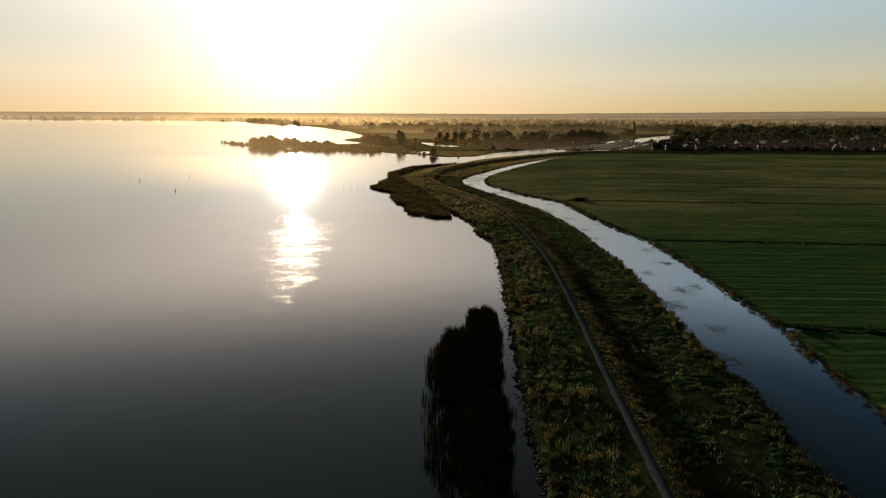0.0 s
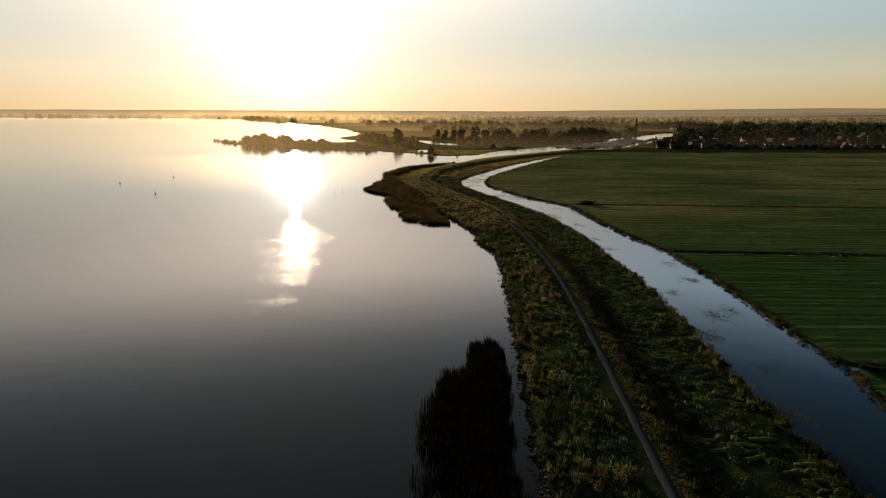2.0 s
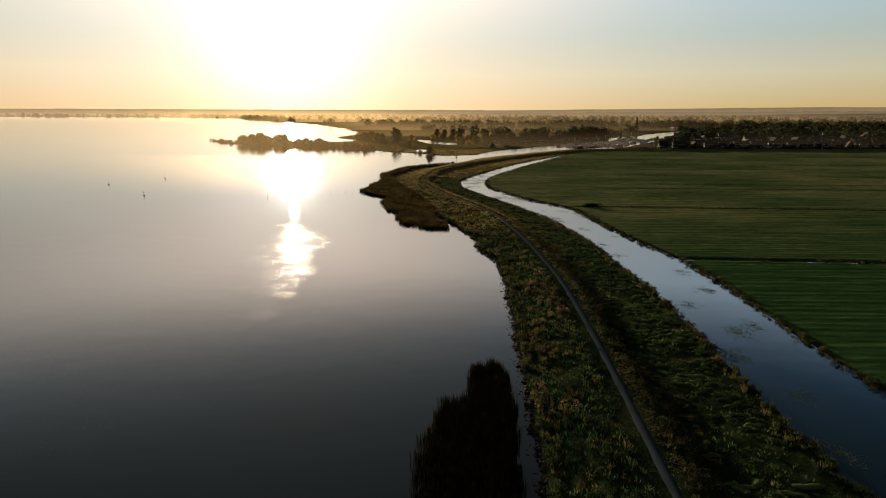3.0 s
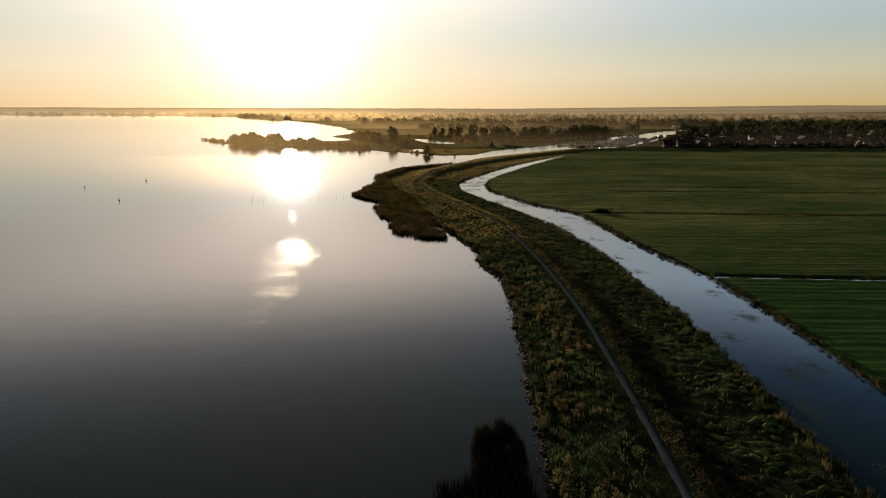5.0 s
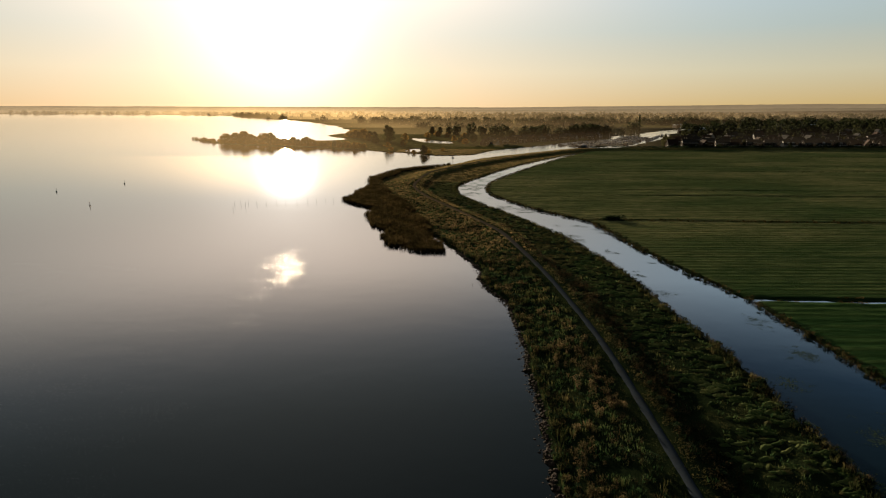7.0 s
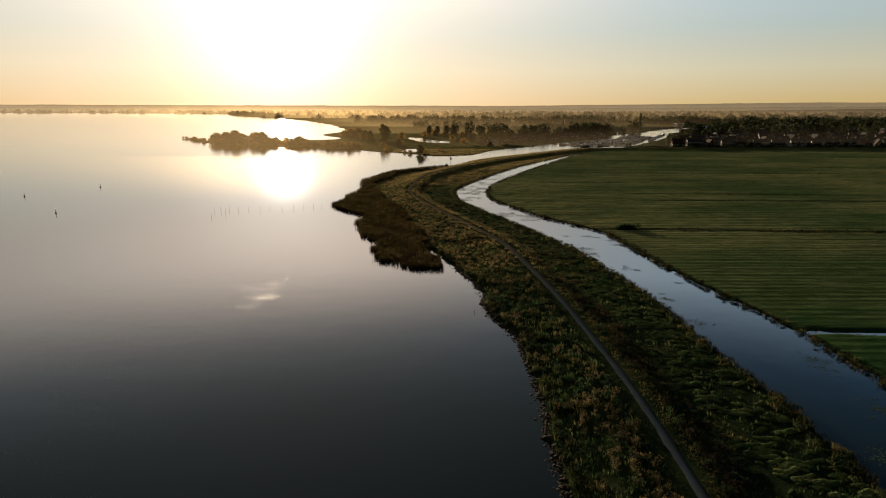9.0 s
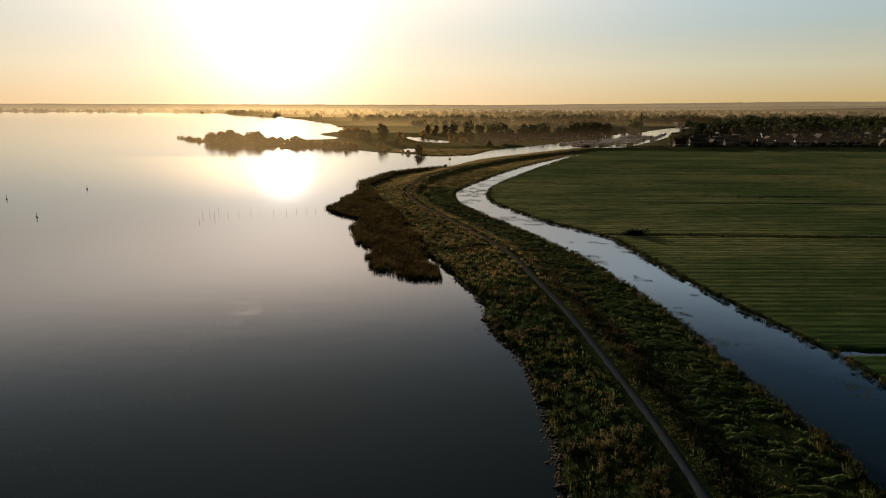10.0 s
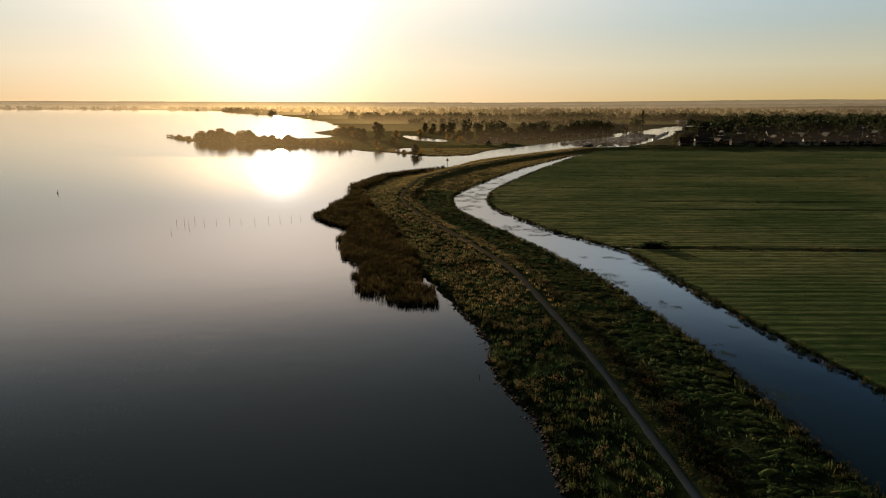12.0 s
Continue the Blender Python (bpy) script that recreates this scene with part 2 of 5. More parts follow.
def m_blades(name, dark, mid, light, tan=(0.20, 0.15, 0.07), tan_share=0.15, scale=0.10, through=0.52):
    """Leaves and stems: varied from blade to blade and from clump to clump."""
    m = Mat(name, 0.85, 0.02)
    isl = m.geo.outputs["Random Per Island"]
    a = m.noise(scale, 3, 0.6)
    c = m.ramp(m.math("ADD", m.math("MULTIPLY", a, 0.75), m.math("MULTIPLY", isl, 0.3)), (0.35, dark), (0.52, mid), (0.75, light))
    m.color(m.mix(m.ramp(m.noise(scale * 3.1, 2, 0.5), (0.62 - tan_share, 0.0), (0.85 - tan_share, 0.9)), c, tan))
    m.leafy(through)
    return m.m


def m_plain(name, col, rough=0.7, spec=0.4, grain=3.0, vary=0.35, bump=0.15, metal=0.0, per_thing=0.0):
    m = Mat(name, rough, spec, metal)
    n = m.noise(grain, 5, 0.6, m.place((1, 1, 1), world_space=False))
    w = m.noise(grain * 0.15, 3, 0.5, m.place((1, 1, 1), world_space=False))
    dark = tuple(x * (1 - vary) for x in col)
    c = m.mix(m.math("MULTIPLY", m.math("ADD", n, w), 0.55), dark, col)
    if per_thing:
        info = m.t.nodes.new("ShaderNodeObjectInfo")
        c = m.mix(m.math("MULTIPLY", info.outputs["Random"], per_thing), c, tuple(x * 0.35 for x in col))
    m.color(c)
    m.bump(n, bump, 0.02)
    return m.m


def m_path():
    """Worn asphalt that turns to earth and gravel further along."""
    m = Mat("worn_asphalt", 1.0, 0.0)
    n, w = m.noise(2.5, 5, 0.65), m.noise(0.35, 3, 0.5)
    c = m.mix(n, (0.017, 0.022, 0.030), (0.040, 0.050, 0.065))
    sep = m.t.nodes.new("ShaderNodeSeparateXYZ")
    m.put(sep, 0, m.geo.outputs["Position"])
    far = m.ramp(m.math("DIVIDE", m.math("ADD", sep.outputs[1], m.math("MULTIPLY", w, 60.0)), 400.0), (0.62, 0.0), (0.84, 0.9))
    c = m.mix(far, c, m.mix(n, (0.045, 0.036, 0.024), (0.098, 0.078, 0.053)))
    m.color(m.mix(m.ramp(w, (0.5, 0.0), (0.75, 0.5)), c, (0.026, 0.026, 0.024)))
    m.bump(n, 0.4, 0.02)
    return m.m


M = {
    "water": m_water(),
    "field": m_field(),
    "dike": m_rough_ground("dike_soil_grass", (0.0062, 0.0105, 0.0055), (0.0150, 0.0225, 0.0095), (0.036, 0.0400, 0.0160)),
    "bed": m_rough_ground("lake_bed_mud", (0.020, 0.017, 0.012), (0.035, 0.03, 0.02), (0.05, 0.042, 0.03)),
    # olive pasture, its colour lightened to carry the haze of distance
    "far": m_rough_ground("hazed_far_pasture", (0.048, 0.048, 0.018), (0.080, 0.078, 0.029), (0.135, 0.115, 0.046)),
    "town": m_rough_ground("village_ground", (0.020, 0.022, 0.014), (0.034, 0.036, 0.024), (0.06, 0.058, 0.044)),
    "asphalt": m_path(),
    "grass": m_blades("rough_grass", (0.0065, 0.0160, 0.0068), (0.0190, 0.042, 0.0165), (0.066, 0.100, 0.036), (0.125, 0.108, 0.043), 0.08, through=0.6),
    "weed": m_blades("brown_dock_weeds", (0.016, 0.015, 0.0075), (0.048, 0.039, 0.020), (0.120, 0.090, 0.047), (0.165, 0.118, 0.062), 0.10, through=0.6),
    "tallgrass": m_blades("tall_yellow_grass", (0.010, 0.0140, 0.0052), (0.026, 0.032, 0.0115), (0.066, 0.067, 0.026), (0.105, 0.082, 0.036), 0.12, through=0.6),
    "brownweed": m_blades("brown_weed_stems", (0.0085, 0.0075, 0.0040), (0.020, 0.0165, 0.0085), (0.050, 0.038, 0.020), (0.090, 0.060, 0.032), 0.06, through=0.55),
    "fringe": m_blades("laid_straw", (0.026, 0.027, 0.0105), (0.064, 0.060, 0.023), (0.125, 0.105, 0.043), (0.13, 0.095, 0.045), 0.10),
    "tussock": m_blades("laid_green_grass", (0.030, 0.056, 0.0190), (0.085, 0.132, 0.0430), (0.215, 0.245, 0.094), tan_share=0.06, through=0.62),
    # laid grass of the bend: golden haze is mixed into its colour
    "tussock_hazed": m_blades("hazed_laid_grass", (0.058, 0.062, 0.0220), (0.140, 0.134, 0.048), (0.270, 0.230, 0.095), tan_share=0.10, through=0.62),
    "reed": m_blades("reed_stems", (0.0125, 0.0105, 0.0045), (0.026, 0.0205, 0.0082), (0.052, 0.038, 0.016), (0.085, 0.058, 0.025), 0.10, through=0.5),
    # dry grass further off, brightened in colour to stand for golden haze
    "drygrass": m_blades("hazed_dry_grass", (0.055, 0.045, 0.0185), (0.105, 0.082, 0.035), (0.170, 0.126, 0.056), (0.21, 0.140, 0.068), 0.14, through=0.7),
    # much darker version of the reed stems, for the patch near the dike
    "reed_dark": m_blades("dark_reed_stems", (0.0045, 0.0045, 0.0025), (0.009, 0.0085, 0.004), (0.018, 0.015, 0.007), (0.03, 0.021, 0.011), 0.05, through=0.2),
    "stone": m_plain("basalt_stone", (0.050, 0.036, 0.031), 0.9, 0.05, 4.0, 0.5, 0.5),
    "sward": m_blades("meadow_blades", (0.012, 0.028, 0.010), (0.022, 0.048, 0.016), (0.045, 0.080, 0.027), (0.05, 0.065, 0.024), 0.04, 0.05, 0.4),
    "verge": m_blades("verge_grass", (0.0080, 0.0120, 0.0050), (0.020, 0.026, 0.0095), (0.052, 0.055, 0.022), (0.0939, 0.0831, 0.0361), 0.08),
    "bush": m_blades("weed_leaves", (0.0050, 0.0110, 0.0065), (0.0115, 0.0225, 0.0115), (0.032, 0.044, 0.0215), (0.0578, 0.0419, 0.0217), 0.03),
    "bankgrass": m_blades("bank_grass", (0.0100, 0.0110, 0.0048), (0.0250, 0.0235, 0.0090), (0.0640, 0.0510, 0.0230), (0.1156, 0.0800, 0.0400), 0.14, 0.2),
    "lily": m_blades("lily_leaf", (0.026, 0.050, 0.030), (0.042, 0.068, 0.040), (0.07, 0.095, 0.058), tan_share=-0.1, through=0.05),
    "bark": m_plain("bark", (0.09, 0.07, 0.05), 0.9, 0.2, 2.0, 0.5, 0.6),
}

# ---- plan: lines of the shore, the banks and the path ----


def curve_through(pts, step=4.0, closed=False):
    """A smooth line through plan points."""
    p = np.array(pts, float)
    if closed:
        p = np.vstack([p[-1:], p, p[:2]])
    else:
        p = np.vstack([2 * p[0] - p[1], p, 2 * p[-1] - p[-2]])
    res = []
    for i in range(1, len(p) - 2):
        n = max(1, int(min(14, np.linalg.norm(p[i + 1] - p[i]) / step)))
        for k in range(n):
            t = k / n
            a, b, c, d = p[i - 1], p[i], p[i + 1], p[i + 2]
            res.append(0.5 * (2 * b + (c - a) * t + (2 * a - 5 * b + 4 * c - d) * t * t + (3 * b - a - 3 * c + d) * t ** 3))
    if not closed:
        res.append(p[-2])
    return np.array(res)


dike_shore = curve_through([(9, -60), (9.5, 20), (11.2, 61), (11.8, 88), (13.2, 126), (14.6, 154), (15.7, 190), (15, 208), (11, 219),
                            (10, 239), (7, 251), (3, 266), (-6, 293), (-16, 338), (-27, 383), (-37, 428), (-40, 468), (-30, 508),
                            (9, 554), (37, 615), (95, 690), (156, 764)])
river_south = curve_through([(156, 764), (183, 759), (210, 778), (262, 862), (345, 1010), (420, 1180), (585, 1440)], 8)
river_north = curve_through([(555, 1460), (367, 1172), (274, 1049), (201, 927), (112, 793), (56, 719), (30, 660), (-4, 650), (-20, 668)], 8)
spit_shore = curve_through([(-20, 668), (-33, 682), (-41, 687), (-64, 701), (-89, 728), (-112, 732), (-141, 760), (-178, 769),
                            (-228, 793), (-272, 820), (-315, 880), (-356, 934), (-345, 944), (-292, 884), (-249, 893), (-162, 905),
                            (-135, 950), (-172, 1018), (-182, 1075), (-167, 1195), (-208, 1384)], 8)
far_shore = curve_through([(-208, 1384), (-303, 1700), (-497, 2132), (-794, 2604), (-1192, 3350), (-2002, 3600), (-2500, 3560),
                           (-4300, 3700)], 120)
lake = np.vstack([dike_shore[:-1], river_south, river_north[:-1], spit_shore[:-1], far_shore, [(-4900, 3700), (-4900, -400), (9, -400)]])

west_bank = curve_through([(49, -60), (49.5, 0), (47.8, 62), (50.0, 83), (50.8, 112), (52.6, 149), (53.4, 177), (51.6, 212), (51, 234), (46, 269),
                           (41, 290), (31, 322), (20, 352), (11.5, 379), (9, 412), (14, 437), (27, 471), (60, 547), (110, 637), (148, 698)])
east_bank = curve_through([(67, -60), (66, 30), (67, 81), (70, 107), (72.5, 120), (72.5, 140), (74, 175), (73.5, 203), (72, 218), (69, 232),
                           (65.5, 255), (62.5, 283), (60.5, 305), (55.5, 317), (43, 339), (34, 363), (27.5, 383), (26, 400), (27, 418), (34, 448),
                           (61, 514), (94, 588), (128, 658), (149, 698)])
canal = np.vstack([west_bank, east_bank[::-1]])
pond = curve_through([(-44, 968), (-22, 957), (-6, 908), (16, 882), (14, 846), (-20, 866)], 8, True)
pool = curve_through([(-37, 700), (-24, 690), (-16, 712), (-20, 745), (-33, 738)], 6, True)
path_line = curve_through([(24.0, -60), (24.2, 20), (24.8, 50), (25.8, 74), (26.8, 95), (28.2, 120), (29.5, 150), (30.0, 178), (29.2, 200), (27.6, 226),
                           (24.6, 254), (20.8, 281), (13.2, 306), (2.6, 338), (-7.2, 367), (-14.2, 402), (-13.2, 432), (-7, 477),
                           (6, 508), (26, 550), (62, 607), (120, 682), (165, 728), (250, 738), (470, 746), (900, 762), (1500, 785)])
dike_top, CREST = path_line, 1.75
DITCHES = [((72, 119.5), (92, 116), (420, 95)), ((73.5, 210), (103, 208), (158, 204), (520, 183)), ((62, 313), (139, 308), (700, 285))]
DRAINS = [((92, 383), (192, 379), (760, 360)), ((100, 403), (208, 400), (800, 388)), ((60, 452), (180, 451), (800, 440)),
          ((88, 503), (285, 503), (900, 500)), ((78, 540), (300, 541), (900, 541)), ((110, 576), (340, 579), (900, 585)),
          ((130, 630), (340, 632), (900, 640))]


def near_line(x, y, line):
    """Distance from points to an open line."""
    best = np.full(x.shape, 1e9)
    for (ax, ay), (bx, by) in zip(line[:-1], line[1:]):
        dx, dy = bx - ax, by - ay
        t = np.clip(((x - ax) * dx + (y - ay) * dy) / (dx * dx + dy * dy + 1e-9), 0, 1)
        np.minimum(best, (x - ax - t * dx) ** 2 + (y - ay - t * dy) ** 2, out=best)
    return np.sqrt(best)


def side_of(x, y, line):
    """Distance to an open line, and whether a point lies on its right."""
    best, right = np.full(x.shape, 1e9), np.zeros(x.shape, bool)
    for (ax, ay), (bx, by) in zip(line[:-1], line[1:]):
        dx, dy = bx - ax, by - ay
        t = np.clip(((x - ax) * dx + (y - ay) * dy) / (dx * dx + dy * dy + 1e-9), 0, 1)
        q = (x - ax - t * dx) ** 2 + (y - ay - t * dy) ** 2
        new_best = q < best
        right = np.where(new_best, dx * (y - ay) - dy * (x - ax) < 0, right)
        best = np.minimum(best, q)
    return np.sqrt(best), right


def inside(x, y, ring):
    hit = np.zeros(x.shape, bool)
    for (ax, ay), (bx, by) in zip(ring, np.roll(ring, -1, 0)):
        if ay != by:
            hit ^= ((ay > y) != (by > y)) & (x < (bx - ax) * (y - ay) / (by - ay) + ax)
    return hit


def outside_by(x, y, ring):
    """Distance to a ring, negative within it."""
    d = near_line(x, y, np.vstack([ring, ring[:1]]))
    return np.where(inside(x, y, ring), -d, d)


def vnoise(x, y, size, seed=0):
    """Smooth value noise in 0..1."""
    u, v = x / size + seed * 17.3, y / size - seed * 9.1
    iu, iv = np.floor(u), np.floor(v)
    fu, fv = u - iu, v - iv
    fu, fv = fu * fu * (3 - 2 * fu), fv * fv * (3 - 2 * fv)

    def h(a, b):
        s = np.sin(a * 127.1 + b * 311.7 + seed * 74.7) * 43758.5453
        return s - np.floor(s)

    return (h(iu, iv) * (1 - fu) + h(iu + 1, iv) * fu) * (1 - fv) + (h(iu, iv + 1) * (1 - fu) + h(iu + 1, iv + 1) * fu) * fv


def land(x, y):
    """How far points lie from water (negative in it), from the path and from the ditches, and the ground's height."""
    x, y = np.asarray(x, float), np.asarray(y, float)
    far = np.hypot(x, y)
    d = np.minimum.reduce([outside_by(x, y, r) for r in (lake, canal, pond, pool)])
    d = d + (vnoise(x, y, 3.0, 1) - 0.5) * 1.5 + (vnoise(x, y, 1.3, 2) - 0.5) * 0.7 + (vnoise(x, y, 40, 3) - 0.5) * np.clip(far - 900, 0, 900) * 0.03
    dp, right = side_of(x, y, dike_top)
    dd = np.minimum.reduce([near_line(x, y, np.array(l)) for l in DITCHES]) + (vnoise(x, y, 2.5, 4) - 0.5) * 0.8
    dr = np.minimum.reduce([near_line(x, y, np.array(l)) for l in DRAINS])
    z = np.where(d < 0, np.maximum(d * 0.6, -1.6), 0.5 * (1 - np.exp(-np.maximum(d, 0) / 0.7)))
    on = np.clip(d / 4, 0, 1)
    fall = np.clip(1 - (dp - 1.6) / 6.0, 0, 1)
    z = z + on * CREST * np.where(right, fall * fall * (3 - 2 * fall), np.exp(-(np.maximum(dp - 1.6, 0) / 8.0) ** 2))
    rough = (vnoise(x, y, 2.4, 5) - 0.5) * 0.28 + (vnoise(x, y, 7, 6) - 0.5) * 0.25
    z = z + rough * on * np.clip((dp - 1.6) / 3, 0, 1) * np.where((x > 66) & (y < 740), 0.25, 1.0)
    z = np.where((dd < 2.2) & (d > -1), np.minimum(z, -0.55 + 0.95 * np.clip((dd - 0.35) / 1.1, 0, 1.2)), z)
    z = z - 0.5 * np.exp(-(dr / 1.1) ** 2) * (d > 1)
    return d, dp, dd, z


def ground_z(x, y):
    return land(np.atleast_1d(x), np.atleast_1d(y))[3]


# ---- helpers for meshes ----


def mesh_of(name, verts, faces, mats, smooth=False, slots=None):
    """A mesh from arrays: all faces with the same number of corners."""
    verts, faces = np.asarray(verts, np.float32), np.asarray(faces, np.int32)
    me = bpy.data.meshes.new(name)
    n, k = faces.shape
    me.vertices.add(len(verts))
    me.vertices.foreach_set("co", verts.ravel())
    me.loops.add(n * k)
    me.loops.foreach_set("vertex_index", faces.ravel())
    me.polygons.add(n)
    me.polygons.foreach_set("loop_start", np.arange(0, n * k, k, dtype=np.int32))
    me.polygons.foreach_set("loop_total", np.full(n, k, np.int32))
    if slots is not None:
        me.polygons.foreach_set("material_index", np.asarray(slots, np.int32))
    me.polygons.foreach_set("use_smooth", np.full(n, smooth, bool))
    for m in mats:
        me.materials.append(m)
    me.update(calc_edges=True)
    me.validate()
    return me


def part(name, bm, material, parent=None, label="", smooth=False):
    """Links a bmesh as one mesh object under a thing or a part."""
    me = bpy.data.meshes.new(name)
    bm.to_mesh(me)
    bm.free()
    me.materials.append(material)
    if smooth:
        me.polygons.foreach_set("use_smooth", np.ones(len(me.polygons), bool))
    ob = new(name, me)
    if parent is not None:
        ob.parent = parent
    if label:
        tagged(ob, label)
    return ob


# ---- ground, water and path ----


def stretch(start, stop, first, grow):
    res, s = [start], first
    while res[-1] < stop:
        res.append(res[-1] + s)
        s *= grow
    return res[1:]


def build_ground():
    xs = np.array([-a for a in stretch(55, 4900, 1.0, 1.045)][::-1] + list(np.arange(-55, 90, 1.0)) + stretch(89, 4900, 1.0, 1.04))
    ys = np.array([-400, -200, -100, -60, -40] + list(np.arange(-30, 34, 2.0)) + list(np.arange(35, 340, 1.0)) + stretch(339, 4980, 1.0, 1.018))
    gx, gy = np.meshgrid(xs, ys)
    d, dp, dd, z = land(gx.ravel(), gy.ravel())
    nx, ny = len(xs), len(ys)
    i = np.arange(nx * ny).reshape(ny, nx)
    faces = np.stack([i[:-1, :-1], i[:-1, 1:], i[1:, 1:], i[1:, :-1]], -1).reshape(-1, 4)
    v = np.stack([gx.ravel(), gy.ravel(), z], 1)
    c = v[faces].mean(1)
    dc = d[faces].mean(1)
    x, y = c[:, 0], c[:, 1]
    slot = np.zeros(len(faces), int)                              # rough dike grass
    east = inside(x, y, np.vstack([east_bank, [(172, 722), (470, 738), (4000, 780), (4000, -400), (67, -400)]]))
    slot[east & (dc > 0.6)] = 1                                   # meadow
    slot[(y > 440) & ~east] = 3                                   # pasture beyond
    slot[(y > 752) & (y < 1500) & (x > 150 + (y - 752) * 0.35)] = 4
    slot[dc < 0] = 2
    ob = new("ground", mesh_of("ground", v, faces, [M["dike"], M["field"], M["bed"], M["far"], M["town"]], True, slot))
    return tagged(ob, "grassy dike, mown meadow and far pasture in low morning light", "ground", kind="structure")


build_ground()
wm = mesh_of("water", [(-4950, -400, 0), (4900, -400, 0), (4900, 4980, 0), (-4950, 4980, 0)], [(0, 1, 2, 3)], [M["water"]])
tagged(new("water", wm), "calm lake and canal water mirroring the low sun", "water", kind="structure")


def build_path():
    line = np.array([p for p in curve_through(path_line[::2], 1.5) if p[1] < 725])
    t = np.gradient(line, axis=0)
    t /= np.linalg.norm(t, axis=1)[:, None]
    nrm = np.stack([t[:, 1], -t[:, 0]], 1)
    verts, faces = [], []
    prof = [(-0.72, -0.12), (-0.60, 0.045), (0.0, 0.075), (0.60, 0.045), (0.72, -0.12)]
    for i, (p, n) in enumerate(zip(line, nrm)):
        wob = 0.07 * math.sin(i * 0.9) + 0.05 * math.sin(i * 2.3 + 1)
        broad = 1.0 + 0.55 * min(1.0, max(0.0, (p[1] - 215) / 70))
        for o, h in prof:
            o *= broad
            q = p + n * (o + (wob if o < 0 else -wob * 0.6) * (abs(o) > 0.5))
            verts.append((q[0], q[1], 0.5 + CREST + h))
        if i:
            a = (i - 1) * 5
            faces += [(a + k, a + k + 1, a + k + 6, a + k + 5) for k in range(4)]
    ob = new("path", mesh_of("path", verts, faces, [M["asphalt"]], True))
    tagged(ob, "narrow grey asphalt cycle path along the dike", "path", kind="structure")


build_path()

# ---- grass, reeds and weeds ----
rng = np.random.default_rng(7)


def blade_clump(blades, height, spread, width, lean, droop=0.3, seed=0, wind=(0.0, 0.0)):
    """Triangles of one clump: each blade is a bent strip of three triangles."""
    r = np.random.default_rng(seed)
    v, f = [], []
    for _ in range(blades):
        a, rad = r.uniform(0, 2 * np.pi), spread * np.sqrt(r.uniform())
        bx, by = rad * np.cos(a), rad * np.sin(a)
        h = height * r.uniform(0.6, 1.1)
        la = a + r.uniform(-0.9, 0.9)
        ox, oy = np.cos(la) * lean * h + wind[0] * h, np.sin(la) * lean * h + wind[1] * h
        wa = r.uniform(0, np.pi)
        wx, wy = np.cos(wa) * width / 2, np.sin(wa) * width / 2
        k = len(v)
        v += [(bx - wx, by - wy, -0.1), (bx + wx, by + wy, -0.1),
              (bx + ox * 0.4 - wx * 0.9, by + oy * 0.4 - wy * 0.9, h * 0.62), (bx + ox * 0.4 + wx * 0.9, by + oy * 0.4 + wy * 0.9, h * 0.62),
              (bx + ox, by + oy, h * (1 - droop * r.uniform(0.3, 1)))]
        f += [(k, k + 1, k + 3), (k, k + 3, k + 2), (k + 2, k + 3, k + 4)]
    return np.array(v), np.array(f)


def plume_clump(stems, height, spread, seed=0, head=0.12):
    """Tall stems with fluffy seed heads of many small bits."""
    r = np.random.default_rng(seed)
    v, f = [], []
    for _ in range(stems):
        a, rad = r.uniform(0, 2 * np.pi), spread * np.sqrt(r.uniform())
        bx, by, h = rad * np.cos(a), rad * np.sin(a), height * r.uniform(0.65, 1.1)
        tx, ty = bx + r.uniform(-0.2, 0.2) * h, by + r.uniform(-0.2, 0.2) * h
        k = len(v)
        v += [(bx - 0.018, by, -0.1), (bx + 0.018, by, -0.1), (tx, ty, h)]
        f += [(k, k + 1, k + 2)]
        for j in range(9):
            k = len(v)
            c = np.array([tx, ty, h]) + r.normal(0, 1, 3) * (head * 0.6, head * 0.6, head * 0.95)
            p, q = r.normal(0, head * 0.42, 3), r.normal(0, head * 0.42, 3)
            v += [c + p, c + q, c - p - q]
            f += [(k, k + 1, k + 2)]
        for j in range(2):
            k = len(v)
            q, g = r.uniform(0, 6.28), r.uniform(0.2, 0.6) * h
            ex, ey = np.cos(q) * 0.24, np.sin(q) * 0.24
            v += [(bx, by, g), (bx + ex - ey * 0.16, by + ey + ex * 0.16, g + 0.08), (bx + ex * 1.2, by + ey * 1.2, g - 0.02)]
            f += [(k, k + 1, k + 2)]
    return np.array([tuple(p) for p in v]), np.array(f)


def scatter(name, pts, templates, material, label, category, smin=0.7, smax=1.3, turn=True):
    """One object of many small plants at the points (x, y, z)."""
    V, F, base = [], [], 0
    pick = rng.integers(0, len(templates), len(pts))
    ang = rng.uniform(0, 2 * np.pi, len(pts)) if turn else rng.normal(0, 0.35, len(pts))
    sc = rng.uniform(smin, smax, len(pts))
    for k, (tv, tf) in enumerate(templates):
        sel = pick == k
        p, a, s = pts[sel], ang[sel][:, None], sc[sel][:, None]
        x = (tv[None, :, 0] * np.cos(a) - tv[None, :, 1] * np.sin(a)) * s + p[:, :1]
        y = (tv[None, :, 0] * np.sin(a) + tv[None, :, 1] * np.cos(a)) * s + p[:, 1:2]
        z = tv[None, :, 2] * s + p[:, 2:3]
        V.append(np.stack([x, y, z], -1).reshape(-1, 3))
        F.append((tf[None] + (np.arange(len(p)) * len(tv))[:, None, None] + base).reshape(-1, 3))
        base += len(p) * len(tv)
    ob = new(name, mesh_of(name, np.vstack(V), np.vstack(F), [material]))
    return tagged(ob, label, category, kind="stuff")


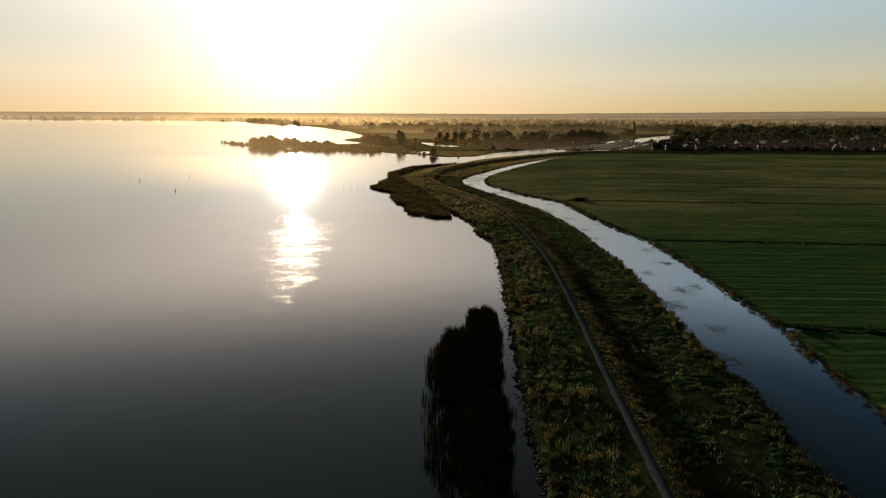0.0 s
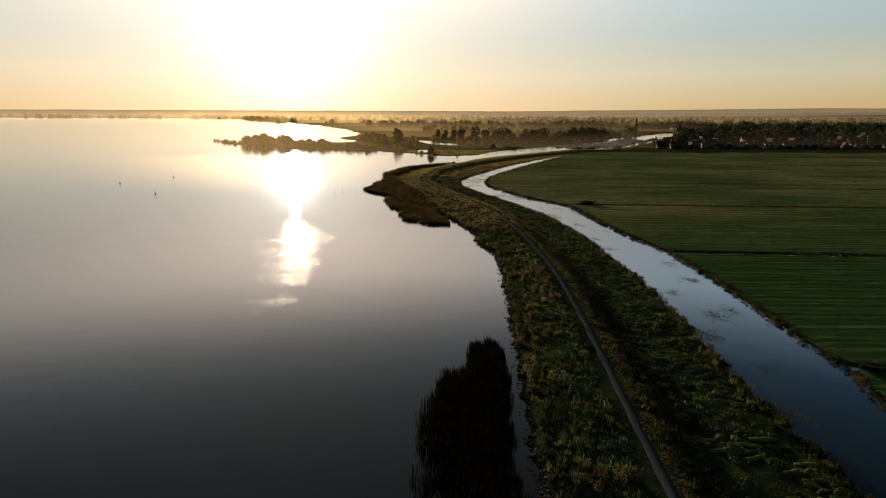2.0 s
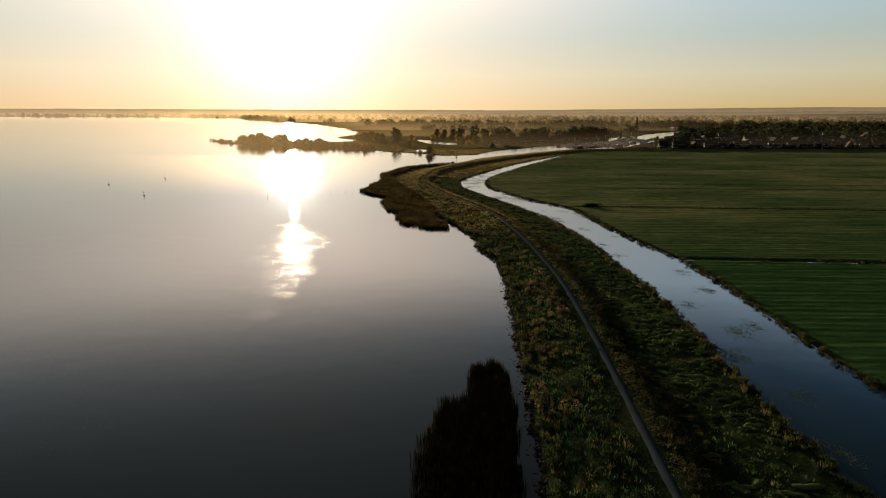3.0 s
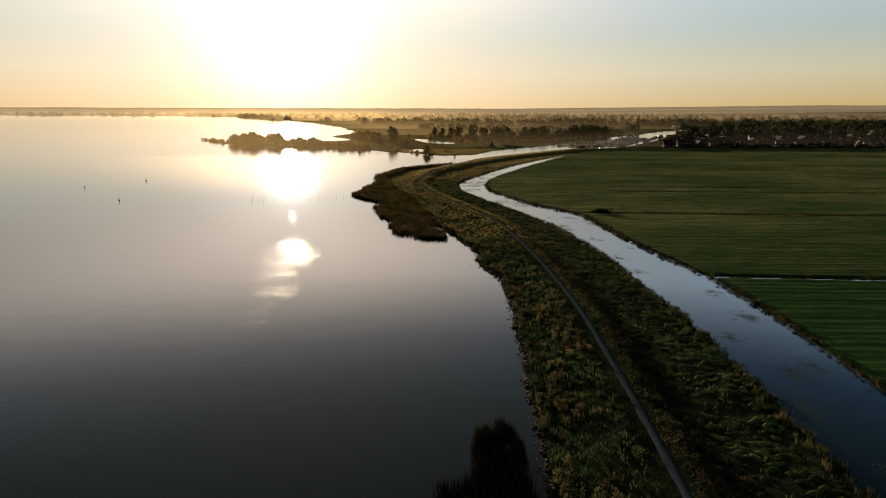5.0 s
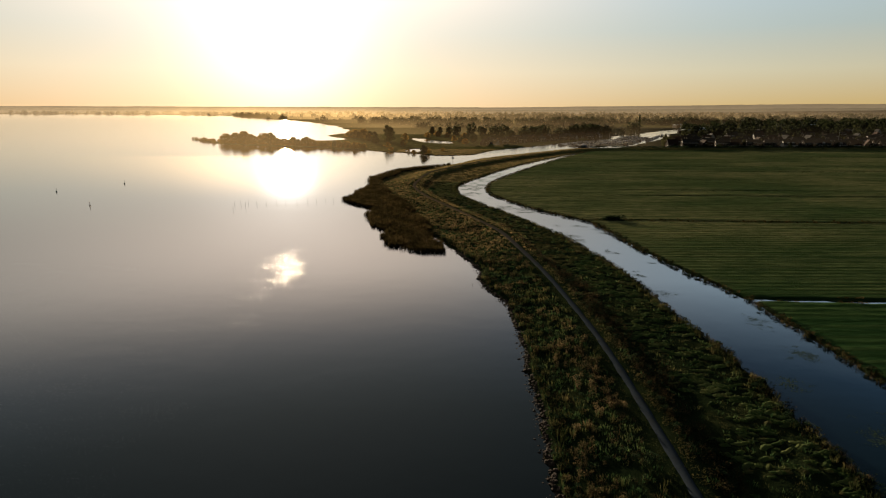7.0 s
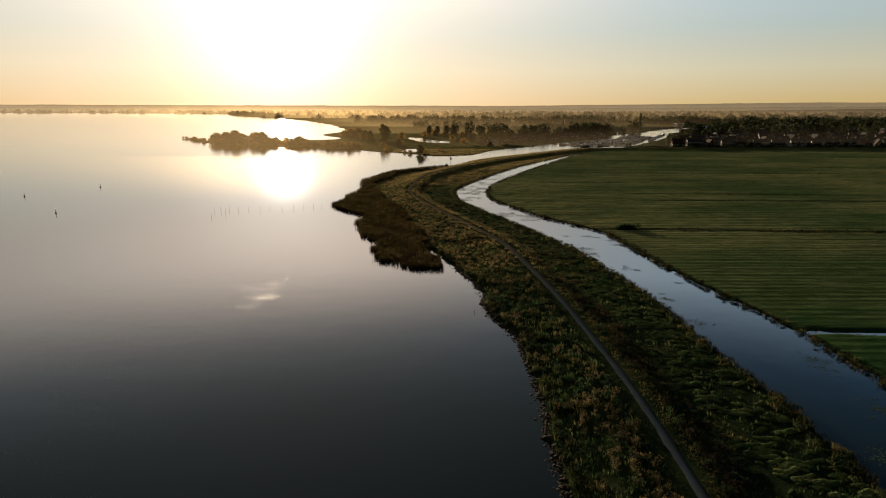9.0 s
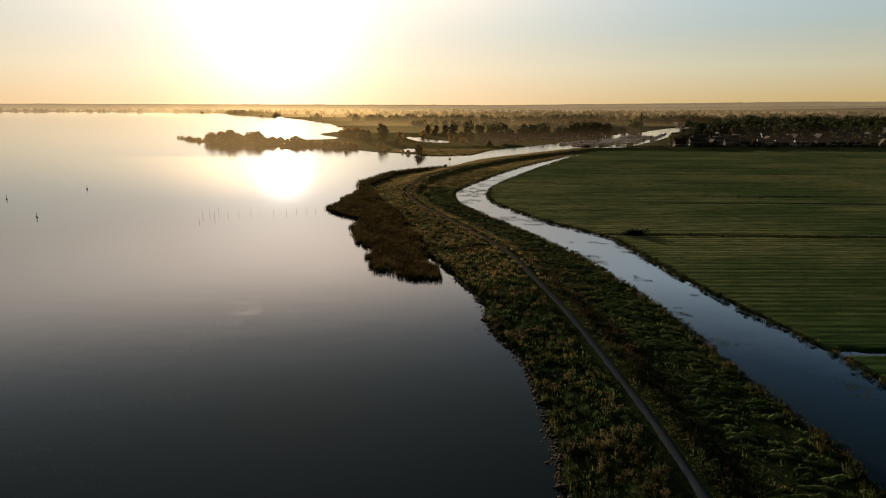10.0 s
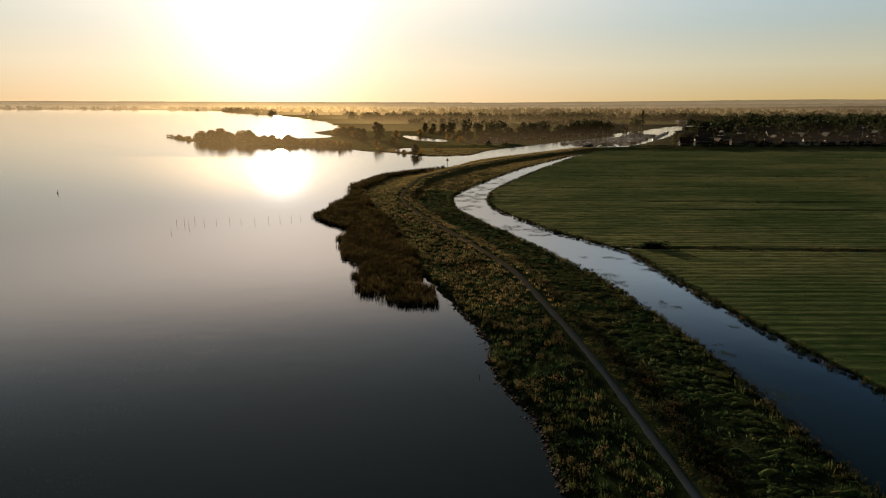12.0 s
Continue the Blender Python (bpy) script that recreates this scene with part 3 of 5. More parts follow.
def cover(x0, x1, y0, y1, density):
    n = int((x1 - x0) * (y1 - y0) * density)
    return rng.uniform(x0, x1, n), rng.uniform(y0, y1, n)


def leaf_bush(leaves, radius, height, size, seed=0):
    """A low leafy bush: small leaf triangles over a lumpy dome."""
    r = np.random.default_rng(seed)
    v, f = [], []
    lumps = [(r.normal(0, 0.35) * radius, r.normal(0, 0.35) * radius, r.uniform(0.35, 0.7) * height, r.uniform(0.4, 0.6)) for _ in range(5)]
    for _ in range(leaves):
        cx, cy, cz, q = lumps[r.integers(0, 5)]
        n = r.normal(size=3)
        n /= np.linalg.norm(n)
        n[2] = abs(n[2]) * 0.9 - 0.25
        c = np.array([cx, cy, cz]) + n * q * np.array([radius, radius, height * 0.75])
        c[2] = max(c[2], 0.02)
        a, b = r.normal(size=3), r.normal(size=3)
        k = len(v)
        v += [c + a * size * 0.5, c + b * size * 0.5, c - (a + b) * size * 0.45]
        f += [(k, k + 1, k + 2)]
    return np.array(v), np.array(f)


def laid_tussock(length, width, height, seed=0):
    """A ridge of grass combed over by wind: a soft rolled body with loose strands over it."""
    r = np.random.default_rng(seed)
    v, f = [], []
    section = ((0.55, -0.05), (0.30, 0.66), (0.02, 1.0), (-0.28, 0.86), (-0.52, 0.42), (-0.66, -0.05))
    n = 9
    for i in range(n):
        u = 2 * i / (n - 1) - 1
        taper = (1 - u * u) ** 0.6 * r.uniform(0.8, 1.1) + 0.02
        sway = 0.16 * math.sin(u * 3 + seed) * width
        for y, z in section:
            v.append((u * length / 2 + r.normal(0, 0.05), y * width * (0.45 + 0.55 * taper) + sway + r.normal(0, 0.03), z * height * 0.9 * taper + r.normal(0, 0.015)))
    for i in range(n - 1):
        for k in range(5):
            a = i * 6 + k
            f += [(a, a + 1, a + 7), (a, a + 7, a + 6)]
    for i in range(16):
        u = r.uniform(-0.95, 0.95)
        x0, y0 = u * length / 2, width * 0.42 + r.normal(0, 0.14) + 0.16 * math.sin(u * 3 + seed) * width
        h, w, sx = height * (1 - 0.7 * u * u) * r.uniform(0.9, 1.2), r.uniform(0.016, 0.04), r.normal(0.2, 0.2)
        k = len(v)
        for t, z in ((0.0, 0.2), (0.35, 0.95), (0.7, 0.85), (1.0, 0.1)):
            y, x = y0 - t * width * r.uniform(0.95, 1.15), x0 + sx * t
            q = w * (1.1 - 0.7 * t)
            v += [(x - q, y, h * z), (x + q, y, h * z)]
        f += [(k + 2 * j, k + 2 * j + 1, k + 2 * j + 3) for j in range(3)] + [(k + 2 * j, k + 2 * j + 3, k + 2 * j + 2) for j in range(3)]
    return np.array(v), np.array(f)


field_ring = np.vstack([east_bank, [(172, 722), (470, 738), (4000, 780), (4000, -400), (67, -400)]])
green = [blade_clump(10, 0.58, 0.45, 0.062, 0.5, 0.35, s) for s in range(5)]
short = [blade_clump(8, 0.20, 0.42, 0.05, 0.9, 0.3, s + 10) for s in range(4)]
fringe = [blade_clump(12, 0.34, 0.45, 0.04, 1.3, 0.5, s + 15, (0.9, -0.5)) for s in range(4)]
tall = [blade_clump(15, 1.05, 0.42, 0.048, 0.3, 0.25, s + 20) for s in range(5)]
weeds = [plume_clump(9, 1.15, 0.55, s + 40) for s in range(5)]
dull = [plume_clump(5, 0.8, 0.55, s + 45, 0.07) for s in range(5)]
bushes = [leaf_bush(100, 0.75, 0.95, 0.14, s + 50) for s in range(6)]
ridges = [laid_tussock(r_len, 1.0, 0.38, s + 60) for s, r_len in enumerate((1.6, 2.6, 4.2, 2.0, 3.2))]


def plant_dike():
    x, y = cover(-45, 78, -25, 440, 1.5)
    keep = ~inside(x, y, lake) & ~inside(x, y, canal) & ~inside(x, y, field_ring)
    x, y = x[keep], y[keep]
    d, dp, dd, z = land(x, y)
    side = side_of(x, y, path_line)[1]
    p = np.stack([x, y, z], 1)
    u = rng.uniform(size=len(x))
    clump, patch = vnoise(x, y, 5, 11), vnoise(x, y, 13, 12)
    puff = vnoise(x, y, 4.2, 15) * 0.6 + vnoise(x, y, 11, 16) * 0.4
    ok = (d > np.where(side, 0.15, 1.0 + 0.7 * (vnoise(x, y, 4, 17) - 0.3))) & (dp > 1.0)
    verge = ok & (dp < 2.3 + 0.8 * vnoise(x, y, 6, 13))
    left, right = ok & ~side & ~verge, ok & side & ~verge
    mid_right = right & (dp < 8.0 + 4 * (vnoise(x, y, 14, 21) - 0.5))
    berm = right & ~mid_right
    edge = ok & (d < 2.6)
    far = y + 40 * (patch - 0.5) > 246
    scatter("dry_grass", p[far & ok & ~berm & (u > 0.30) & (u < 0.78) & ~(verge & (u > 0.5))], green, M["drygrass"], "dry grass on the outer bend of the dike, lightened for golden haze", "grass")
    ok = ok & ~(far & ~berm & (u > 0.30) & (u < 0.78))
    verge, left, mid_right, berm, edge = verge & ok, left & ok, mid_right & ok, berm & ok, edge & ok
    scatter("short_grass", p[(verge & ~far & ~side) | (berm & (u > 0.3))], short, M["verge"], "short trodden grass along the edge of the path", "grass")
    scatter("laid_fringe", p[verge & ~far & side], fringe, M["fringe"], "straw-coloured grass laid over beside the path", "grass", 0.7, 1.2, False)
    scatter("rough_grass", p[((left & (u < 0.58)) | (mid_right & (u < 0.30)) | (berm & (u < 0.12)))], green, M["grass"],
            "rough uncut green grass covering the dike", "grass")
    scatter("tall_grass", p[(left & (u > 0.52) & (u < 0.78) & (clump > 0.45)) | (edge & (u > 0.35))], tall, M["tallgrass"],
            "tall yellowing grass in clumps on the dike", "grass")
    scatter("seed_plumes", p[left & (u > 0.50) & (puff > 0.63)], weeds, M["weed"], "withered weeds with fluffy pale tan seed heads in patches", "weeds", 0.5, 0.95)
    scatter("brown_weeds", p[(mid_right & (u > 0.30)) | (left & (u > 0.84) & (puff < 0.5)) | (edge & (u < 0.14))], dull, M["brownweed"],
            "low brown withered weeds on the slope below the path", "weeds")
    scatter("leafy_weeds", p[(left & (u > 0.62) & (u < 0.74) & (clump < 0.50)) | (mid_right & (u > 0.55) & (u < 0.68)) | (edge & (u > 0.14) & (u < 0.24))],
            bushes, M["bush"], "dark green leafy weeds and brambles in low bushes", "weeds", 0.55, 1.15)
    # ridges of laid grass on the berm beside the canal
    x, y = cover(-20, 60, -25, 520, 0.44)
    keep = ~inside(x, y, canal) & ~inside(x, y, lake) & side_of(x, y, path_line)[1] & ~inside(x, y, field_ring)
    x, y = x[keep], y[keep]
    d, dp, dd, z = land(x, y)
    keep = (d > 1.8) & (dp > 7.5 + 4 * (vnoise(x, y, 14, 21) - 0.5)) & (vnoise(x, y, 9, 32) * 0.6 + vnoise(x, y, 3, 33) * 0.4 > 0.44 - 0.10 * np.clip((y - 180) / 100, 0, 1))
    bend = y + 50 * (vnoise(x, y, 18, 34) - 0.5) > 240
    scatter("laid_grass", np.stack([x, y, z], 1)[keep & ~bend], ridges, M["tussock"],
            "bright green grass laid over in wavy tussocks by the wind", "grass", 0.4, 0.95, False)
    scatter("laid_grass", np.stack([x, y, z], 1)[keep & bend], ridges, M["tussock_hazed"],
            "green grass laid over in waves along the bend of the dike, lightened for golden haze", "grass", 0.4, 0.95, False)
    # the dike's far stretch
    x, y = cover(-45, 170, 436, 735, 0.5)
    keep = ~inside(x, y, lake) & ~inside(x, y, canal) & ~inside(x, y, field_ring)
    x, y = x[keep], y[keep]
    d, dp, dd, z = land(x, y)
    ok = (d > 0.2) & (dp > 1.8)
    scatter("rough_grass", np.stack([x, y, z], 1)[ok], short, M["drygrass"], "rough grass on the dike's far stretch, lightened for golden haze", "grass", 1.4, 2.6)


plant_dike()

reed_tpl = [blade_clump(7, 2.1, 0.45, 0.078, 0.10, 0.1, s + 80) for s in range(6)]


def plant_reeds(name, ring, density, label, mat="reed", ragged=1.0):
    ring = np.array(ring, float)
    (x0, y0), (x1, y1) = ring.min(0), ring.max(0)
    x, y = cover(x0, x1, y0, y1, density)
    dd = outside_by(x, y, ring) + (vnoise(x, y, 5, 41) - 0.5) * 4.5 * ragged + (vnoise(x, y, 1.7, 42) - 0.5) * 1.8
    keep = (dd < 0) & (rng.uniform(size=len(x)) < np.clip(-dd / 1.8 + 0.25, 0, 1))
    x, y = x[keep], y[keep]
    z = np.maximum(ground_z(x, y), -0.35)
    scatter(name, np.stack([x, y, z], 1), reed_tpl, M[mat], label, "reeds", 0.75, 1.15)


plant_reeds("reed_bed", [(1.5, 257.5), (-4, 257.5), (-9.5, 260.5), (-16, 267), (-23, 293), (-31, 325), (-31, 341), (-49, 366), (-45, 398), (-40, 428),
                         (-30, 410), (-25, 378), (-13, 338), (-5, 300), (-1.5, 276), (0, 266)], 4.2, "dense dark reed bed standing in the lake")
plant_reeds("reed_bed", [(-38, 420), (-44, 437), (-48, 463), (-31, 510), (-18, 526), (9, 555), (9, 548), (-14, 515), (-27, 490), (-33, 455)], 1.8,
            "dark reed fringe along the shore by the channel")
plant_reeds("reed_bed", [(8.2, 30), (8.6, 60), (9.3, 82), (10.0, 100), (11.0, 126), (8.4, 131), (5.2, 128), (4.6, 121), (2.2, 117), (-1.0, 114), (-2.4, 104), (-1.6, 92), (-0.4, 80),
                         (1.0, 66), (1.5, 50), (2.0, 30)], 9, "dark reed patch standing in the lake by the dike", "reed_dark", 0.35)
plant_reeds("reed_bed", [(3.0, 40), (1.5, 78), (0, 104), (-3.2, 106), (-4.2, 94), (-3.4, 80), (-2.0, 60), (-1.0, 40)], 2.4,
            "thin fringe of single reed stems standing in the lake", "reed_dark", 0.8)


def plant_banks():
    """Overhanging tufts along the meadow's bank and its ditches."""
    pts = []
    for line, n in ((east_bank[(east_bank[:, 1] > 45)], 2600), (west_bank[(west_bank[:, 1] > 45)], 1500)):
        k = rng.uniform(0, len(line) - 1.001, n)
        i = k.astype(int)
        q = line[i] + (line[i + 1] - line[i]) * (k - i)[:, None] + rng.normal(0, 0.55, (n, 2))
        pts.append(q)
    q = np.vstack(pts)
    q = q[vnoise(q[:, 0], q[:, 1], 4, 51) > 0.25]
    z = np.maximum(ground_z(q[:, 0], q[:, 1]), -0.05)
    p = np.column_stack([q, z])
    u = rng.uniform(size=len(p))
    scatter("bank_weeds", p[u < 0.22], bushes, M["bush"], "dark leafy weeds overhanging the canal bank", "weeds", 0.5, 1.1)
    scatter("bank_grass", p[u > 0.22], tall + dull[:3], M["bankgrass"], "tall brown and green grass on the canal bank", "grass", 0.6, 1.15)
    pts = []
    for line in DITCHES:
        for (a, b), (c, e) in zip(line[:-1], line[1:]):
            n = int(math.hypot(c - a, e - b) * 2.6)
            t = rng.uniform(size=n)
            off = rng.choice([-1.0, 1.0], n) * rng.uniform(1.0, 2.4, n)
            pts.append(np.column_stack([a + (c - a) * t, b + (e - b) * t + off]))
    q = np.vstack(pts)
    q = q[(outside_by(q[:, 0], q[:, 1], canal) > 0.5) & (vnoise(q[:, 0], q[:, 1], 6, 52) > 0.3)]
    scatter("ditch_grass", np.column_stack([q, ground_z(q[:, 0], q[:, 1])]), green + bushes[:1], M["bankgrass"],
            "rough grass hanging over the field ditches", "grass", 0.5, 1.0)
    pts = []
    for line in DRAINS:
        for (a, b), (c, e) in zip(line[:-1], line[1:]):
            n = int(math.hypot(c - a, e - b) * 0.7)
            t = rng.uniform(size=n)
            pts.append(np.column_stack([a + (c - a) * t, b + (e - b) * t + rng.normal(0, 0.5, n)]))
    q = np.vstack(pts)
    q = q[vnoise(q[:, 0], q[:, 1], 15, 53) > 0.25]
    scatter("drain_grass", np.column_stack([q, ground_z(q[:, 0], q[:, 1])]), green, M["bush"], "dark grass along shallow field drains", "grass", 0.7, 1.3)
    # an overgrown southern edge hides the first ditch
    t = rng.uniform(size=170)
    q = np.column_stack([74.5 + 60 * t ** 1.3, 118.0 - 4.6 * t ** 1.3 + rng.normal(0, 0.35, 170)])
    scatter("ditch_scrub", np.column_stack([q, ground_z(q[:, 0], q[:, 1])]), bushes, M["bush"], "dark scrub crowding a narrow field ditch", "scrub", 0.9, 1.5)
    # a bush where the third ditch leaves the canal
    q = np.column_stack([rng.normal(69, 2.2, 60), rng.normal(313.5, 0.7, 60)])
    scatter("ditch_bush", np.column_stack([q, ground_z(q[:, 0], q[:, 1])]), bushes, M["bush"], "dark bush at the mouth of a ditch", "bush", 1.0, 1.9)


plant_banks()


def float_lilies():
    """Rafts of floating leaves on the canal."""
    x, y = cover(5, 76, 230, 520, 2.2)
    far = np.clip((y - 250) / 200, 0, 1)
    n = vnoise(x, y, 7, 61) * 0.6 + vnoise(x, y, 2.2, 62) * 0.4
    keep = n > 0.735 - 0.12 * far
    px, py = [x[keep]], [y[keep]]
    for cx, cy, rx, ry, k in ((54.5, 136, 3.0, 3.4, 75), (61.5, 148, 2.6, 3.6, 60), (66.5, 152, 1.6, 3.0, 30), (58.5, 166, 2.2, 2.0, 26), (67.5, 178, 2.4, 2.6, 40), (53.5, 102, 2.0, 2.6, 40),
                              (58.0, 119, 2.2, 2.2, 24), (68.0, 196, 1.6, 3.2, 26), (55.0, 215, 2.2, 2.6, 26)):
        px.append(rng.normal(cx, rx * 0.6, k))
        py.append(rng.normal(cy, ry * 0.6, k))
    x, y = np.concatenate(px), np.concatenate(py)
    keep = outside_by(x, y, canal) < -0.6
    x, y = x[keep], y[keep]
    tpl = []
    for s in range(4):
        r, v, f = np.random.default_rng(s + 200), [], []
        for _ in range(7):
            cx, cy, rad, a0 = r.normal(0, 0.4), r.normal(0, 0.4), r.uniform(0.07, 0.14), r.uniform(0, 6.28)
            k = len(v)
            v += [(cx, cy, 0.018)] + [(cx + rad * math.cos(a0 + j), cy + rad * math.sin(a0 + j), 0.012 + 0.012 * (j % 2)) for j in range(6)]
            f += [(k, k + 1 + j, k + 2 + j) for j in range(5)]
        tpl.append((np.array(v), np.array(f)))
    scatter("lily_pads", np.column_stack([x, y, np.zeros(len(x))]), tpl, M["lily"], "floating lily leaves in loose rafts on the canal", "water plants")


float_lilies()


def shore_stones():
    """Dark riprap at the foot of the dike."""
    line = dike_shore[(dike_shore[:, 1] > 45) & (dike_shore[:, 1] < 262)]
    n = 2600
    k = rng.uniform(0, len(line) - 1.001, n)
    i = k.astype(int)
    q = line[i] + (line[i + 1] - line[i]) * (k - i)[:, None] + np.column_stack([rng.normal(0.25, 0.55, n), rng.normal(0, 0.3, n)])
    z = np.clip(ground_z(q[:, 0], q[:, 1]), -0.12, 0.25)
    tpl = []
    for s in range(5):
        r = np.random.default_rng(s + 300)
        bm = bmesh.new()
        bmesh.ops.create_icosphere(bm, subdivisions=1, radius=0.26)
        v = np.array([tuple(a.co) for a in bm.verts]) * r.uniform(0.7, 1.3, (12 if len(bm.verts) == 12 else len(bm.verts), 1)) * (1.2, 0.9, 0.7)
        tpl.append((v, np.array([[a.index for a in fc.verts] for fc in bm.faces])))
        bm.free()
    scatter("shore_stones", np.column_stack([q, z]), tpl, M["stone"], "dark wet stones along the foot of the dike", "stones", 0.5, 1.3)


shore_stones()
plant_reeds("reed_tuft", [(26, 404), (27.5, 405), (27, 408), (25.5, 407)], 6, "small reed tuft standing in the canal")


def hedge_line():
    """The overgrown foot of the village dike at the end of the meadow."""
    n = 1700
    x = rng.uniform(165, 1300, n)
    y = np.interp(x, dike_top[-70:, 0], dike_top[-70:, 1]) + rng.normal(4, 4.0, n)
    keep = vnoise(x, y, 12, 81) > 0.2
    p = np.column_stack([x, y, ground_z(x, y)])[keep]
    scatter("dike_scrub", p, bushes[:3], M["bush"], "dark scrub and weeds on the village dike", "scrub", 1.0, 2.6)


hedge_line()


def plant_meadow():
    """Mown grass in faint swaths on the nearer strips of meadow."""
    x, y = cover(62, 190, 75, 400, 0.30)
    keep = inside(x, y, field_ring) & ((vnoise(x * 0.15, y, 3.4, 95) > 0.42) | (rng.uniform(size=len(x)) < 0.25))
    x, y = x[keep], y[keep]
    d, dp, dd, z = land(x, y)
    ok = (d > 1.0) & (dd > 1.5)
    mown = [blade_clump(9, 0.10, 0.60, 0.06, 1.2, 0.4, s + 500) for s in range(5)]
    scatter("meadow_grass", np.column_stack([x, y, z])[ok], mown, M["sward"], "short mown grass lying in faint swaths", "grass", 0.7, 1.4)


plant_meadow()

# ---- trees ----
M["leaf"] = m_blades("tree_leaves", (0.017, 0.023, 0.010), (0.034, 0.039, 0.015), (0.066, 0.062, 0.024), (0.10, 0.072, 0.030), 0.0, 0.05, 0.55)
# gold leaf colour paints in the sun's glow over the spit
M["leaf_gold"] = m_blades("backlit_gold_leaves", (0.055, 0.036, 0.009), (0.12, 0.070, 0.016), (0.21, 0.120, 0.028), (0.26, 0.145, 0.040), 0.08, 0.05, 0.72)
M["leaf_dark"] = m_blades("poplar_leaves", (0.022, 0.032, 0.011), (0.046, 0.055, 0.017), (0.085, 0.085, 0.028), (0.12, 0.09, 0.035), -0.1, 0.05, 0.5)


def limb(bm, a, b, ra, rb, sides=6):
    """A tapered round limb from a to b."""
    a, b = Vector(a), Vector(b)
    q = (b - a).to_track_quat("Z", "Y")
    rings = []
    for c, r in ((a, ra), ((a + b) / 2 + Vector((0.03, 0.02, 0)) * ra * 3, (ra + rb) / 2), (b, rb)):
        rings.append([bm.verts.new(c + q @ Vector((r * math.cos(6.2832 * k / sides), r * math.sin(6.2832 * k / sides), 0))) for k in range(sides)])
    for lo, hi in zip(rings[:-1], rings[1:]):
        for k in range(sides):
            bm.faces.new((lo[k], lo[(k + 1) % sides], hi[(k + 1) % sides], hi[k]))
    bm.faces.new(rings[-1])


def build_tree(name, h, r, bare, seed, leaf, label, category="tree", n=420, size=0.75, slim=False):
    """A tree of height h and crown radius r whose crown starts at bare * h."""
    g = np.random.default_rng(seed)
    root = tagged(new(name), label, category, "trees")
    bm = bmesh.new()
    limb(bm, (0, 0, -0.3), (0.02 * h, 0, h * (0.55 if not slim else 0.85)), 0.028 * h, 0.010 * h, 8)
    lumps = []
    count = 12 if not slim else 14
    for i in range(count):
        a = i * 2.4 + g.uniform(-0.5, 0.5)
        t = (i + 0.5) / count
        prof = math.sin(math.pi * min(1, 0.18 + 0.80 * t)) ** 0.8
        rad = r * prof * g.uniform(0.35, 0.75) * (0.55 if slim else 1)
        c = Vector((math.cos(a) * rad, math.sin(a) * rad, h * (bare + (0.93 - bare) * t)))
        lumps.append((c, r * g.uniform(0.24, 0.60) * (0.75 + 0.4 * prof)))
        if i % 2 == 0:
            limb(bm, (0.012 * h, 0, max(h * bare * 0.8, c.z - rad * 1.1 - 0.08 * h)), c, 0.011 * h, 0.003 * h, 5)
    part("trunk", bm, M["bark"], root, "", True)
    v, f = [], []
    for i in range(n):
        c, q = lumps[int(g.integers(0, count))]
        d = Vector(g.normal(size=3)).normalized()
        p = c + Vector((d.x, d.y, d.z * 0.85)) * q * g.uniform(0.6, 1.12)
        e1 = Vector(g.normal(size=3)).normalized() * size * g.uniform(0.5, 1.1)
        e2 = d.cross(e1) * g.uniform(0.5, 0.9) + d * size * 0.2
        k = len(v)
        v += [p - e1, p + e2, p + e1 * 0.9, p - e2]
        f += [(k, k + 1, k + 2, k + 3)]
    crown = new("crown", mesh_of("crown", v, f, [leaf]))
    crown.parent = root
    return root


TREES = {
    "broad": [build_tree("broad_tree", 13, 5.0, 0.12, s, M["leaf"], "broad leafy tree with a rounded dark crown", n=600, size=1.4) for s in (1, 2, 3)],
    "wide": [build_tree("willow_tree", 12, 7.5, 0.06, s, M["leaf_gold"], "wide willow with a golden backlit crown down to the ground", n=1500, size=1.0) for s in (4, 5)],
    "tall": [build_tree("tall_tree", 23, 7.6, 0.05, s, M["leaf_dark"], "tall upright tree with a dense narrow crown", n=2200, size=1.0) for s in (6, 7)],
    "slim": [build_tree("poplar_tree", 26, 3.4, 0.06, s, M["leaf_dark"], "slim tall poplar standing above the roofs", n=800, slim=True) for s in (8,)],
    "shrub": [build_tree("shrub", 5, 3.2, 0.02, s, M["leaf_gold"], "low rounded shrub with golden backlit foliage", "shrub", n=330, size=0.66) for s in (9, 10, 11)],
}
used = set()


def tree_at(kind, x, y, size=1.0, label="", wide=1.0):
    src = TREES[kind][int(rng.integers(0, len(TREES[kind])))]
    m = pose(x, y, float(ground_z(x, y)[0]) - 0.05, 0, 0, rng.uniform(0, 360)) @ Matrix.Diagonal((size * wide, size * wide, size * rng.uniform(0.92, 1.1), 1))
    if src.name in used:
        ob = copy_thing(src, m)
    else:
        used.add(src.name)
        ob = src
    ob.matrix_basis = m
    if label:
        tagged(ob, label)
    return ob


